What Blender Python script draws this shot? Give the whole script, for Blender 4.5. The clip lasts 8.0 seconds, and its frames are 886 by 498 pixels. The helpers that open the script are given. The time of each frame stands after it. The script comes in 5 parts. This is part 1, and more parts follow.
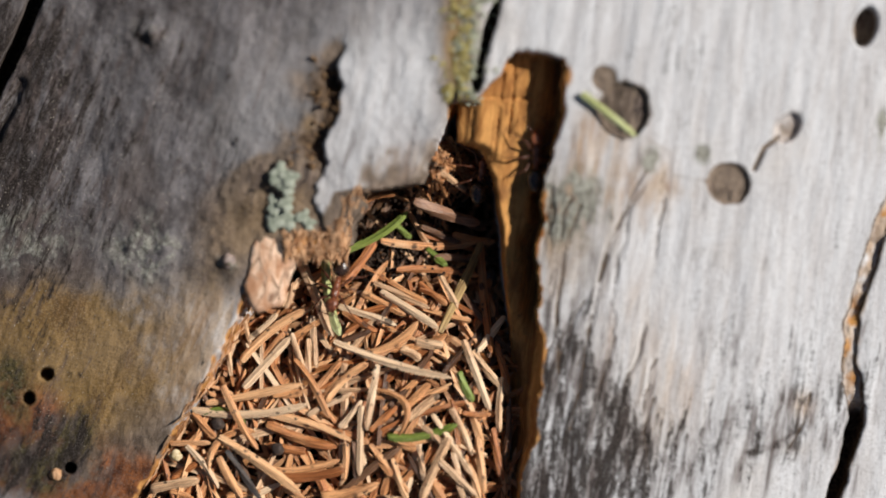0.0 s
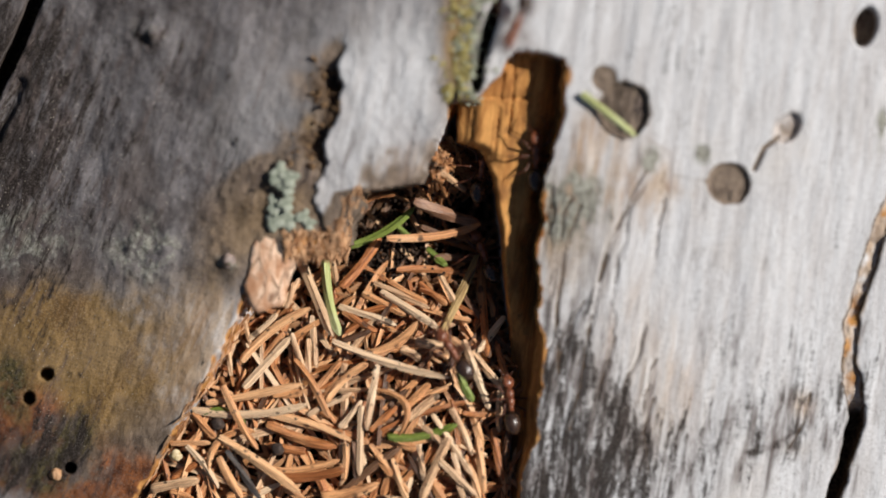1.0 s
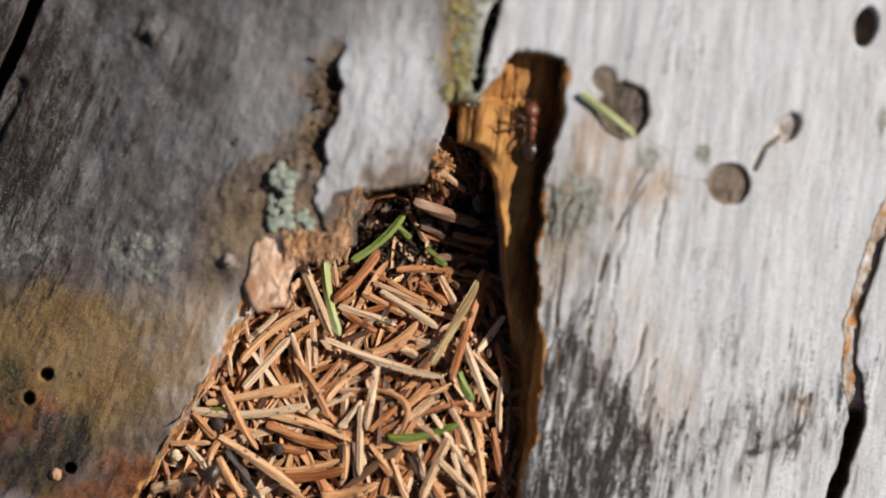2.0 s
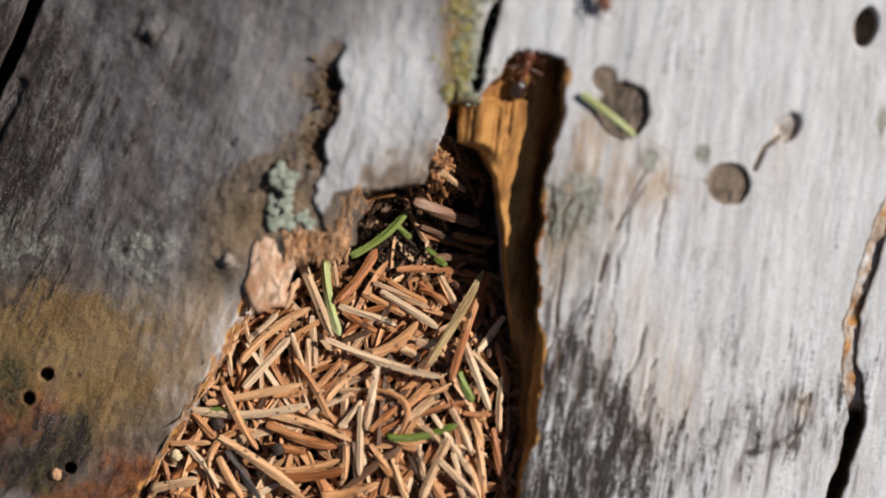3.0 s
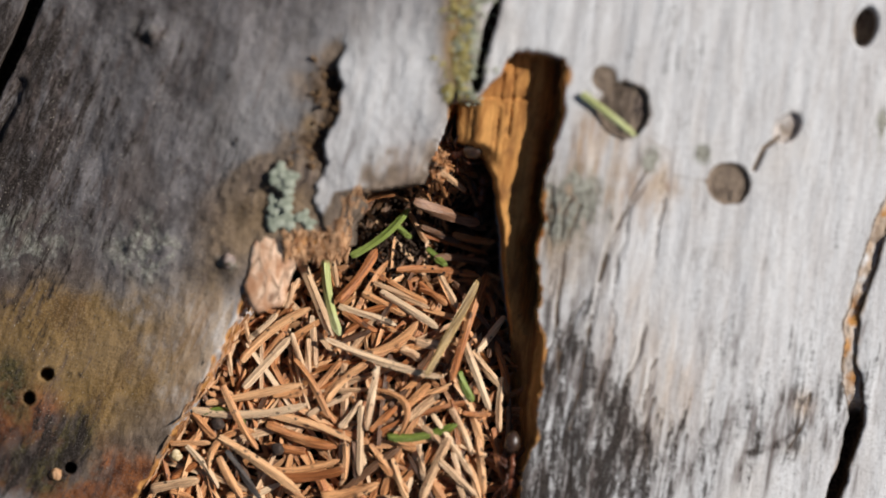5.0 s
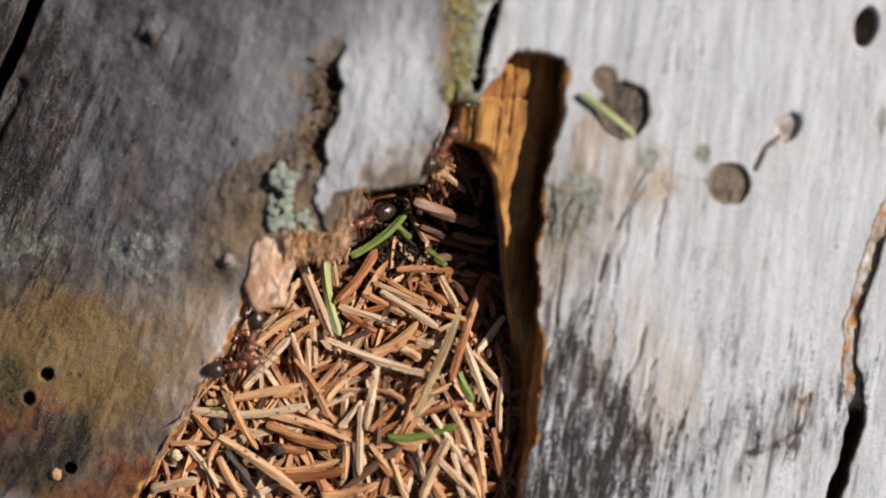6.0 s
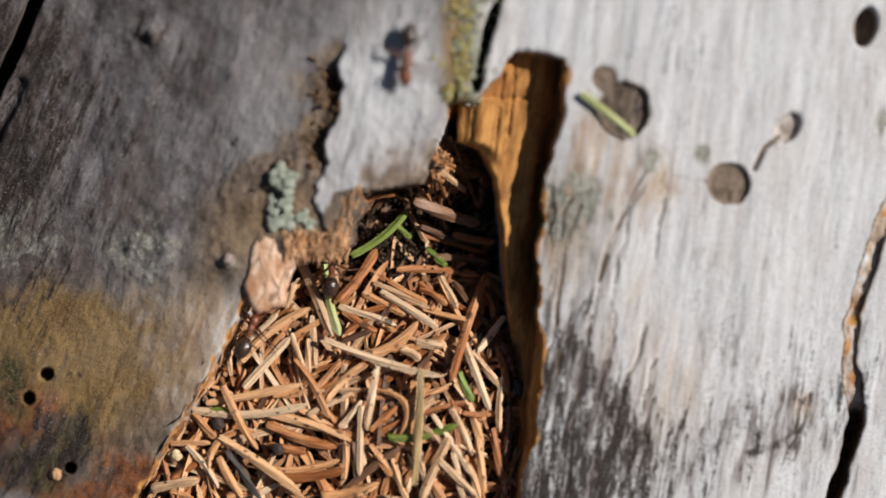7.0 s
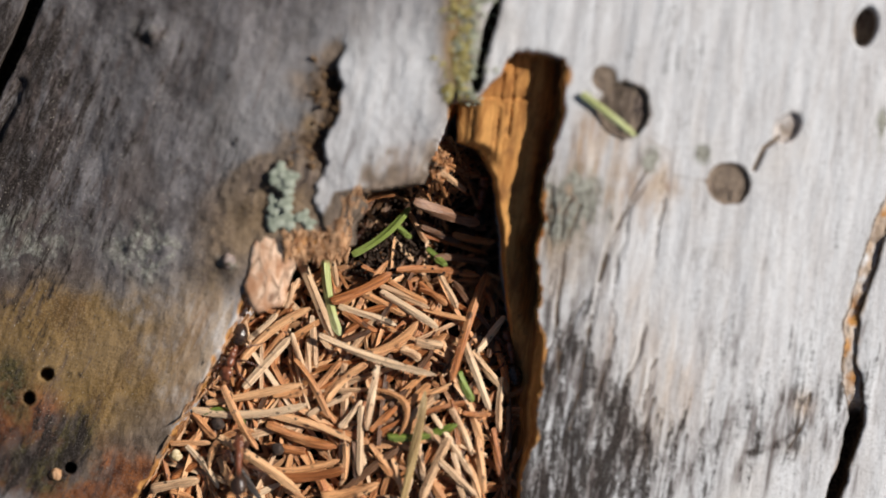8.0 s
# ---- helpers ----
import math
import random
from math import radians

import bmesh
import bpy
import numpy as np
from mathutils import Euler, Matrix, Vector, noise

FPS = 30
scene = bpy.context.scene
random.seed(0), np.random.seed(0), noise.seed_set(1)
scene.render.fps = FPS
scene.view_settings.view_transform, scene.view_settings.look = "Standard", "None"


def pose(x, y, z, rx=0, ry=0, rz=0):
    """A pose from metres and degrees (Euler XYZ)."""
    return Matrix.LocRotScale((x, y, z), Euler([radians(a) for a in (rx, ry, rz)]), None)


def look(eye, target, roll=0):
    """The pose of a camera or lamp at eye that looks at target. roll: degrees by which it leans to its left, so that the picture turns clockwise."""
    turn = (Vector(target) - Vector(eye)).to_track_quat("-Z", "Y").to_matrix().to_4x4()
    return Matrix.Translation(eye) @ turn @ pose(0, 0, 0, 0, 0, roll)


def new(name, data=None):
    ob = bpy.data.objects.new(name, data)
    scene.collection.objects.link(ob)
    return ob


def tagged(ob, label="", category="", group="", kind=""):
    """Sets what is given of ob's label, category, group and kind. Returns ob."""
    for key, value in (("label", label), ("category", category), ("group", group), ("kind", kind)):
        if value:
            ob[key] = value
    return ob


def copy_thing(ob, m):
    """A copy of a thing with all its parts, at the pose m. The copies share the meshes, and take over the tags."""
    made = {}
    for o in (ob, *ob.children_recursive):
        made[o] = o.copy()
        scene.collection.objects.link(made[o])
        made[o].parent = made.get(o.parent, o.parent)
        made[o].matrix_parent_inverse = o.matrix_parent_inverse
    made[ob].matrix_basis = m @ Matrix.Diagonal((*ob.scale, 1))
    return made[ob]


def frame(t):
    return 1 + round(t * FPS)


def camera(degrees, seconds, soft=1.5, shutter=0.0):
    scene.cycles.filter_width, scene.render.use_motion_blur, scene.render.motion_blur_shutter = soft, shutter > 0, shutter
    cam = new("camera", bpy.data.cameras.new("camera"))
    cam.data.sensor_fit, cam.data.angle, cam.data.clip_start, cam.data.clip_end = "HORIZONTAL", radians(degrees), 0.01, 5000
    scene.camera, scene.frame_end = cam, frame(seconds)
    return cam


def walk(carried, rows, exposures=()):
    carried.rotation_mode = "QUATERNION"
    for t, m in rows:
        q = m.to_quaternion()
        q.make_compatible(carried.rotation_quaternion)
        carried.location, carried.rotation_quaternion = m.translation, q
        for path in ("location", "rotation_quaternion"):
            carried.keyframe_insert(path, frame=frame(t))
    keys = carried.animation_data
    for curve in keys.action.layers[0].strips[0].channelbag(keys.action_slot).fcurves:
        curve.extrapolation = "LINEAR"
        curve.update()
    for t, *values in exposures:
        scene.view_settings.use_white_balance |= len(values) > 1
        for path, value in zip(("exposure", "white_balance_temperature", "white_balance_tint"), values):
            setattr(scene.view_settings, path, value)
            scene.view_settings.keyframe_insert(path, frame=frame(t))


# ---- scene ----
MM = 0.001
TOP = 0.49  # height of the needle pile's surface over the ground

cam = camera(13.97, 8.0, soft=1.7, shutter=0.5)
cam.data.dof.use_dof = True
cam.data.dof.focus_distance = 0.4025
cam.data.dof.aperture_fstop = 5.2
walk(cam, [(0.0, pose(0, 0, TOP + 0.400)), (8.0, pose(0, 0, TOP + 0.400))],
     [(0.0, 0.07), (1.5, 0.05), (3.7, 0.0), (4.6, 0.0), (6.0, 0.02), (7.5, 0.04), (8.0, 0.07)])

# ---- sky and sun ----
SUN_ELEVATION, SUN_AZIMUTH = radians(45), radians(16)  # azimuth from +x towards +y
world = bpy.data.worlds.new("sky")
scene.world = world
world.use_nodes = True
sky = world.node_tree.nodes.new("ShaderNodeTexSky")
sky.sky_type = "NISHITA"
sky.sun_disc = False
sky.sun_elevation = SUN_ELEVATION
sky.sun_rotation = radians(90) - SUN_AZIMUTH
background = world.node_tree.nodes["Background"]
background.inputs["Strength"].default_value = 0.035
world.node_tree.links.new(sky.outputs["Color"], background.inputs["Color"])

sun_data = bpy.data.lights.new("sun", "SUN")
sun_data.energy = 4.8
sun_data.angle = radians(0.6)
sun_data.color = (1.0, 0.95, 0.89)
sun = new("sun", sun_data)
sun.matrix_world = look((0, 0, 0), (-math.cos(SUN_ELEVATION) * math.cos(SUN_AZIMUTH),
                                    -math.cos(SUN_ELEVATION) * math.sin(SUN_AZIMUTH), -math.sin(SUN_ELEVATION)))
sun.location = (1.5, 0.4, 2.2)

# ---- materials ----
class Shader:
    """A node material with short names for the nodes that are used again and again."""

    def __init__(self, name, roughness=0.8, specular=0.3):
        self.mat = bpy.data.materials.new(name)
        self.mat.use_nodes = True
        self.tree = self.mat.node_tree
        self.bsdf = self.tree.nodes["Principled BSDF"]
        self.bsdf.inputs["Roughness"].default_value = roughness
        self.bsdf.inputs["Specular IOR Level"].default_value = specular
        self.coords = self.tree.nodes.new("ShaderNodeTexCoord").outputs["Object"]

    def put(self, socket, value):
        if isinstance(value, bpy.types.NodeSocket):
            self.tree.links.new(value, socket)
        elif isinstance(value, tuple) and len(value) == 3 and socket.type == "RGBA":
            socket.default_value = (*value, 1)
        else:
            socket.default_value = value

    def stretch(self, scale, source=None):
        n = self.tree.nodes.new("ShaderNodeMapping")
        n.inputs["Scale"].default_value = scale
        self.put(n.inputs["Vector"], source or self.coords)
        return n.outputs["Vector"]

    def shift(self, vector, amount):
        n = self.tree.nodes.new("ShaderNodeVectorMath")
        n.operation = "ADD"
        self.put(n.inputs[0], vector)
        self.put(n.inputs[1], amount)
        return n.outputs["Vector"]

    def noise(self, vector, scale, detail=4.0, rough=0.55, distortion=0.0):
        n = self.tree.nodes.new("ShaderNodeTexNoise")
        self.put(n.inputs["Vector"], vector)
        n.inputs["Scale"].default_value = scale
        n.inputs["Detail"].default_value = detail
        n.inputs["Roughness"].default_value = rough
        n.inputs["Distortion"].default_value = distortion
        return n.outputs["Fac"]

    def cells(self, vector, scale, feature="F1"):
        n = self.tree.nodes.new("ShaderNodeTexVoronoi")
        n.feature = feature
        self.put(n.inputs["Vector"], vector)
        n.inputs["Scale"].default_value = scale
        return n.outputs["Distance"]

    def ramp(self, fac, low, high, to_low=0.0, to_high=1.0):
        n = self.tree.nodes.new("ShaderNodeMapRange")
        n.interpolation_type = "SMOOTHSTEP"
        self.put(n.inputs["Value"], fac)
        for k, v in zip(("From Min", "From Max", "To Min", "To Max"), (low, high, to_low, to_high)):
            n.inputs[k].default_value = v
        return n.outputs["Result"]

    def math(self, op, a, b):
        n = self.tree.nodes.new("ShaderNodeMath")
        n.operation = op
        self.put(n.inputs[0], a)
        self.put(n.inputs[1], b)
        return n.outputs[0]

    def mix(self, fac, a, b, blend="MIX"):
        n = self.tree.nodes.new("ShaderNodeMix")
        n.data_type, n.blend_type = "RGBA", blend
        self.put(n.inputs[0], fac)
        self.put(n.inputs[6], a)
        self.put(n.inputs[7], b)
        return n.outputs[2]

    def attribute(self, name):
        n = self.tree.nodes.new("ShaderNodeAttribute")
        n.attribute_name = name
        return n.outputs["Fac"]

    def random(self):
        return self.tree.nodes.new("ShaderNodeObjectInfo").outputs["Random"]

    def island(self):
        return self.tree.nodes.new("ShaderNodeNewGeometry").outputs["Random Per Island"]

    def finish(self, colour, height=None, strength=0.5, distance=0.0003, roughness=None):
        self.put(self.bsdf.inputs["Base Color"], colour)
        if roughness is not None:
            self.put(self.bsdf.inputs["Roughness"], roughness)
        if height is not None:
            n = self.tree.nodes.new("ShaderNodeBump")
            n.inputs["Strength"].default_value = strength
            n.inputs["Distance"].default_value = distance
            self.put(n.inputs["Height"], height)
            self.put(self.bsdf.inputs["Normal"], n.outputs["Normal"])
        return self.mat


def dead_wood():
    """Weathered conifer wood: silver grey skin, raw orange heart, blackened grain, algae and crust lichen."""
    s = Shader("dead_wood", 0.85, 0.15)
    turned = s.tree.nodes.new("ShaderNodeVectorRotate")  # the grain leans more on the flank
    turned.rotation_type = "Z_AXIS"
    s.put(turned.inputs["Vector"], s.coords)
    s.put(turned.inputs["Angle"], s.attribute("lean"))
    g = turned.outputs[0]
    grain = s.noise(s.stretch((1.0, 0.11, 1.0), g), 620, 7, 0.66, 0.25)
    fibre = s.noise(s.stretch((1.0, 0.10, 1.0), g), 2300, 4, 0.65, 0.15)
    crackle = s.noise(s.stretch((1.0, 0.11, 1.0), s.shift(g, (3.1, 1.7, 0.4))), 1150, 5, 0.7, 0.5)
    blotch = s.noise(s.stretch((1.0, 0.5, 1.0), g), 85, 5, 0.62, 0.4)
    cloud = s.noise(s.stretch((1.0, 0.55, 1.0), s.shift(g, (1.3, 0.2, 0.9))), 230, 5, 0.62, 0.3)
    mottle = s.noise(s.stretch((1.0, 0.7, 1.0), g), 520, 6, 0.7)
    speck = s.noise(s.coords, 2100, 4, 0.72)
    # silver skin
    pale = s.mix(s.ramp(grain, 0.33, 0.60), (0.515, 0.503, 0.505), (0.612, 0.616, 0.630))
    pale = s.mix(s.ramp(blotch, 0.50, 0.72, 0, 0.45), pale, (0.55, 0.50, 0.455))
    pale = s.mix(s.ramp(cloud, 0.54, 0.72, 0, 0.35), pale, (0.43, 0.415, 0.42))
    pale = s.mix(s.ramp(crackle, 0.60, 0.74, 0, 0.4), pale, (0.37, 0.31, 0.27))
    pale = s.mix(s.ramp(fibre, 0.58, 0.74, 0, 0.22), pale, (0.38, 0.34, 0.31))
    # dirtier flank wood, darkened further to paint its turn away from the sun
    grey = s.mix(s.ramp(s.math("ADD", s.math("MULTIPLY", cloud, 0.6), s.math("MULTIPLY", mottle, 0.4)), 0.39, 0.61), (0.053, 0.047, 0.048), (0.204, 0.191, 0.197))
    grey = s.mix(s.ramp(mottle, 0.48, 0.68, 0, 0.6), grey, (0.092, 0.083, 0.081))
    grey = s.mix(s.ramp(grain, 0.54, 0.72, 0, 0.45), grey, (0.10, 0.085, 0.08))
    grey = s.mix(s.ramp(speck, 0.60, 0.74, 0, 0.45), grey, (0.30, 0.29, 0.285))
    grey = s.mix(s.ramp(blotch, 0.50, 0.68, 0, 0.6), grey, (0.115, 0.094, 0.086))
    colour = s.mix(s.attribute("grey"), pale, grey)
    tan = s.mix(s.ramp(grain, 0.36, 0.62), (0.30, 0.20, 0.135), (0.54, 0.425, 0.325))
    colour = s.mix(s.ramp(s.math("MULTIPLY", s.attribute("tan"), s.ramp(crackle, 0.35, 0.65, 0.6, 1.4)), 0.05, 1.1), colour, tan)
    # algae, stains and the cleft's painted shade, each with its own shape
    mud_and_shade = s.mix(s.ramp(mottle, 0.35, 0.65), (0.095, 0.070, 0.052), (0.255, 0.195, 0.148))
    colour = s.mix(s.ramp(s.math("MULTIPLY", s.attribute("mud_and_shade"), s.ramp(mottle, 0.3, 0.6, 0.7, 1.3)), 0.2, 0.8), colour, mud_and_shade)
    dust = s.noise(s.coords, 4200, 4, 0.7)
    ochre = s.mix(s.ramp(s.math("ADD", s.math("MULTIPLY", dust, 0.6), s.math("MULTIPLY", cloud, 0.5)), 0.40, 0.70), (0.12, 0.066, 0.022), (0.42, 0.262, 0.092))
    ochre = s.mix(s.ramp(cloud, 0.46, 0.66, 0, 0.5), ochre, (0.10, 0.058, 0.022))
    colour = s.mix(s.ramp(s.math("MULTIPLY", s.attribute("ochre"), s.ramp(mottle, 0.25, 0.7, 0.75, 1.2)), 0.0, 1.0, 0, 0.92), colour, ochre)
    rust = s.mix(s.ramp(mottle, 0.35, 0.65), (0.09, 0.032, 0.015), (0.33, 0.12, 0.045))
    colour = s.mix(s.ramp(s.math("MULTIPLY", s.attribute("rust"), s.ramp(cloud, 0.3, 0.6, 0.15, 1.5)), 0.1, 0.9), colour, rust)
    moss = s.mix(s.ramp(speck, 0.35, 0.65), (0.02, 0.018, 0.009), (0.12, 0.095, 0.035))
    colour = s.mix(s.ramp(s.math("MULTIPLY", s.attribute("moss"), s.ramp(mottle, 0.3, 0.6, 0.3, 1.5)), 0.15, 0.9), colour, moss)
    crust = s.mix(s.ramp(speck, 0.36, 0.64), (0.13, 0.125, 0.10), (0.40, 0.40, 0.345))
    colour = s.mix(s.ramp(s.math("MULTIPLY", s.attribute("crust"), s.ramp(mottle, 0.32, 0.62, 0.1, 1.5)), 0.2, 0.9), colour, crust)
    streak = s.noise(s.stretch((1.0, 0.13, 1.0), s.shift(g, (0.7, 2.3, 1.1))), 760, 6, 0.68, 0.5)
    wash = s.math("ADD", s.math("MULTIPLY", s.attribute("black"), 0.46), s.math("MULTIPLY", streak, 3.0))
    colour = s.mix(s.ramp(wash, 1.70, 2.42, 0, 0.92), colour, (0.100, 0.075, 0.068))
    gritty = s.math("ADD", s.math("MULTIPLY", fibre, 0.45), s.math("ADD", s.math("MULTIPLY", crackle, 0.65), s.math("MULTIPLY", grain, 0.6)))
    gritty = s.math("ADD", s.math("ADD", gritty, s.math("MULTIPLY", speck, 0.35)), s.math("MULTIPLY", s.attribute("black"), 0.20))
    colour = s.mix(s.ramp(gritty, 1.15, 1.33, 0, 0.96), colour, (0.020, 0.015, 0.013))
    colour = s.mix(s.ramp(dust, 0.51, 0.66, 0, 0.48), colour, (0.165, 0.14, 0.125))
    colour = s.mix(s.ramp(dust, 0.40, 0.30, 0, 0.35), colour, (0.55, 0.49, 0.42))
    grit = s.cells(s.shift(s.coords, (0.4, 0.2, 0.7)), 1900)
    flank = s.math("MINIMUM", s.math("ADD", s.attribute("grey"), s.attribute("ochre")), 1.0)
    grit = s.math("MULTIPLY", s.math("MULTIPLY", s.ramp(grit, 0.16, 0.06), s.ramp(cloud, 0.44, 0.56)), flank)
    colour = s.mix(s.math("MULTIPLY", grit, 0.8), colour, (0.52, 0.46, 0.37))
    flecks = s.noise(s.stretch((1.0, 0.45, 1.0), s.shift(g, (2.2, 0.8, 0.3))), 3000, 3, 0.6)
    colour = s.mix(s.math("MULTIPLY", s.ramp(flecks, 0.57, 0.69, 0, 0.5), flank), colour, (0.045, 0.034, 0.026))
    # raw heart wood
    raw = s.mix(s.ramp(grain, 0.34, 0.66), (0.26, 0.104, 0.029), (0.62, 0.315, 0.10))
    raw = s.mix(s.ramp(mottle, 0.50, 0.66, 0, 0.58), raw, (0.16, 0.066, 0.025))
    raw = s.mix(s.ramp(cloud, 0.50, 0.66, 0, 0.45), raw, (0.19, 0.094, 0.04))
    raw = s.mix(s.ramp(fibre, 0.60, 0.72, 0, 0.6), raw, (0.085, 0.035, 0.014))
    colour = s.mix(s.ramp(s.attribute("raw"), 0.3, 0.7), colour, raw)
    # split shade put into the colour; also tints drying checks and rotten wood
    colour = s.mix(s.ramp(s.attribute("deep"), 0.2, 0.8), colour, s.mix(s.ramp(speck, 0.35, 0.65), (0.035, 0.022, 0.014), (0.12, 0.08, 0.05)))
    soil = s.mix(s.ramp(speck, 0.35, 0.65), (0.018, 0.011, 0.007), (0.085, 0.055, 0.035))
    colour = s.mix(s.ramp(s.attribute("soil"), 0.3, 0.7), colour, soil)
    relief = s.math("ADD", grain, s.math("MULTIPLY", fibre, 0.30))
    relief = s.math("ADD", relief, s.math("MULTIPLY", speck, 0.40))
    relief = s.math("ADD", relief, s.math("MULTIPLY", mottle, 0.45))
    return s.finish(colour, relief, 0.5, 0.0005)


def needle_material(name, dark, light, tip, spots=True, pieces=False):
    """A needle: lengthwise tone, a pale line, small black fungus spots. Object x runs along the needle."""
    s = Shader(name, 0.42, 0.45)
    r = s.island() if pieces else s.random()
    own = s.tree.nodes.new("ShaderNodeCombineXYZ")
    for k in "XYZ":
        s.put(own.inputs[k], s.math("MULTIPLY", r, 7.0))
    at = s.shift(s.coords, own.outputs[0])
    lines = s.tree.nodes.new("ShaderNodeCombineXYZ")  # runs with the needle, however it bends
    s.put(lines.inputs["X"], s.math("MULTIPLY", s.attribute("along"), 2.5))
    s.put(lines.inputs["Y"], s.math("MULTIPLY", s.attribute("around"), 6.0))
    s.put(lines.inputs["Z"], s.math("MULTIPLY", r, 60.0))
    streak = s.noise(lines.outputs[0], 1.0, 4, 0.65)
    patch = s.noise(s.stretch((0.5, 1.0, 1.0), at), 330, 3, 0.6)
    colour = s.mix(s.ramp(streak, 0.36, 0.60), dark, light)
    colour = s.mix(s.ramp(patch, 0.48, 0.72, 0, 0.75), colour, tip)
    tone = s.math("MULTIPLY", r, 1.0)
    colour = s.mix(s.ramp(tone, 0.55, 1.0, 0, 0.55), colour, tip)
    colour = s.mix(s.ramp(tone, 0.3, 0.0, 0, 0.4), colour, dark)
    if spots:
        cell = s.cells(s.stretch((0.75, 1.0, 1.0), at), 1150)
        colour = s.mix(s.math("MULTIPLY", s.ramp(cell, 0.25, 0.14, 0, 0.9), s.ramp(patch, 0.47, 0.56)), colour, (0.02, 0.014, 0.01))
        blot = s.cells(s.stretch((0.8, 1.0, 1.0), s.shift(at, (0.3, 0.7, 0.2))), 640)
        few = s.noise(s.shift(at, (0.9, 0.4, 0.6)), 210, 2, 0.5)
        colour = s.mix(s.math("MULTIPLY", s.ramp(blot, 0.30, 0.20, 0, 0.85), s.ramp(few, 0.52, 0.58)), colour, (0.035, 0.022, 0.015))
    hair = s.tree.nodes.new("ShaderNodeCombineXYZ")  # fine dark seams between the ridges
    s.put(hair.inputs["X"], s.math("MULTIPLY", s.attribute("along"), 2.5))
    s.put(hair.inputs["Y"], s.math("MULTIPLY", s.attribute("around"), 9.0))
    s.put(hair.inputs["Z"], s.math("MULTIPLY", r, 41.0))
    seam = s.noise(hair.outputs[0], 1.0, 3, 0.6)
    colour = s.mix(s.ramp(seam, 0.52, 0.64, 0, 0.62), colour, dark)
    return s.finish(colour, s.math("ADD", streak, s.math("MULTIPLY", seam, -0.6)), 0.7, 0.00025)


def simple(name, dark, light, scale, roughness=0.7, specular=0.3, stretch=(1, 1, 1), bump=0.4, distance=0.0002):
    s = Shader(name, roughness, specular)
    a = s.noise(s.stretch(stretch), scale, 5, 0.6)
    b = s.noise(s.stretch(stretch), scale * 4.3, 4, 0.6)
    colour = s.mix(s.ramp(a, 0.32, 0.68), dark, light)
    colour = s.mix(s.ramp(b, 0.55, 0.75, 0, 0.45), colour, dark)
    return s.finish(colour, s.math("ADD", a, s.math("MULTIPLY", b, 0.5)), bump, distance)


WOOD = dead_wood()
NEEDLE = needle_material("dry_needle", (0.38, 0.15, 0.056), (0.80, 0.40, 0.17), (0.86, 0.54, 0.29))
NEEDLE_RUST = needle_material("rusty_needle", (0.22, 0.068, 0.020), (0.54, 0.205, 0.068), (0.64, 0.33, 0.145))
NEEDLE_PALE = needle_material("bleached_needle", (0.42, 0.235, 0.13), (0.80, 0.525, 0.30), (0.86, 0.67, 0.45))
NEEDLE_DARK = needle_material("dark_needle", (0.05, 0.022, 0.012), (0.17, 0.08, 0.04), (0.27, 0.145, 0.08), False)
NEEDLE_BLACK = needle_material("black_needle", (0.018, 0.015, 0.014), (0.06, 0.05, 0.046), (0.11, 0.09, 0.08), False)
NEEDLE_GREEN = needle_material("green_needle", (0.085, 0.125, 0.014), (0.20, 0.26, 0.042), (0.30, 0.37, 0.10), False)
NEEDLE_BROWN = needle_material("grey_brown_needle", (0.15, 0.072, 0.04), (0.31, 0.16, 0.092), (0.42, 0.245, 0.15), False)
NEEDLE_OLIVE = needle_material("olive_needle", (0.20, 0.12, 0.042), (0.44, 0.295, 0.115), (0.60, 0.45, 0.24), False)
NEEDLE_FADED = needle_material("faded_green_needle", (0.30, 0.33, 0.09), (0.50, 0.54, 0.22), (0.66, 0.68, 0.42), False)
# darker twin of SCRAPS: brown debris with the cavity's shade put into its colour
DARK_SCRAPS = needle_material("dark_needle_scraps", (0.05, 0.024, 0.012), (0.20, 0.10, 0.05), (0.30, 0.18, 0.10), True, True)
SCRAPS = needle_material("needle_scraps", (0.20, 0.07, 0.024), (0.50, 0.235, 0.092), (0.64, 0.39, 0.21), True, True)


def bark_material():
    """Papery inner bark: mottled tan and orange, fine cracks, a few dark specks."""
    s = Shader("inner_bark", 0.8, 0.2)
    fine = s.noise(s.stretch((1, 0.4, 1)), 2600, 5, 0.65)
    tone = s.noise(s.stretch((1, 0.6, 1)), 620, 5, 0.65, 0.5)
    crack = s.cells(s.shift(s.stretch((1, 0.32, 1)), (0.2, 0.1, 0)), 800, "DISTANCE_TO_EDGE")
    colour = s.mix(s.ramp(tone, 0.36, 0.62), (0.52, 0.27, 0.15), (0.84, 0.60, 0.43))
    colour = s.mix(s.ramp(fine, 0.52, 0.70, 0, 0.6), colour, (0.30, 0.125, 0.06))
    line = s.math("MULTIPLY", s.ramp(crack, 0.10, 0.0), s.ramp(tone, 0.42, 0.56))
    colour = s.mix(s.math("MULTIPLY", line, 0.7), colour, (0.14, 0.06, 0.03))
    return s.finish(colour, s.math("SUBTRACT", s.math("ADD", fine, s.math("MULTIPLY", tone, 0.5)), s.math("MULTIPLY", line, 0.6)), 0.35, 0.00015)


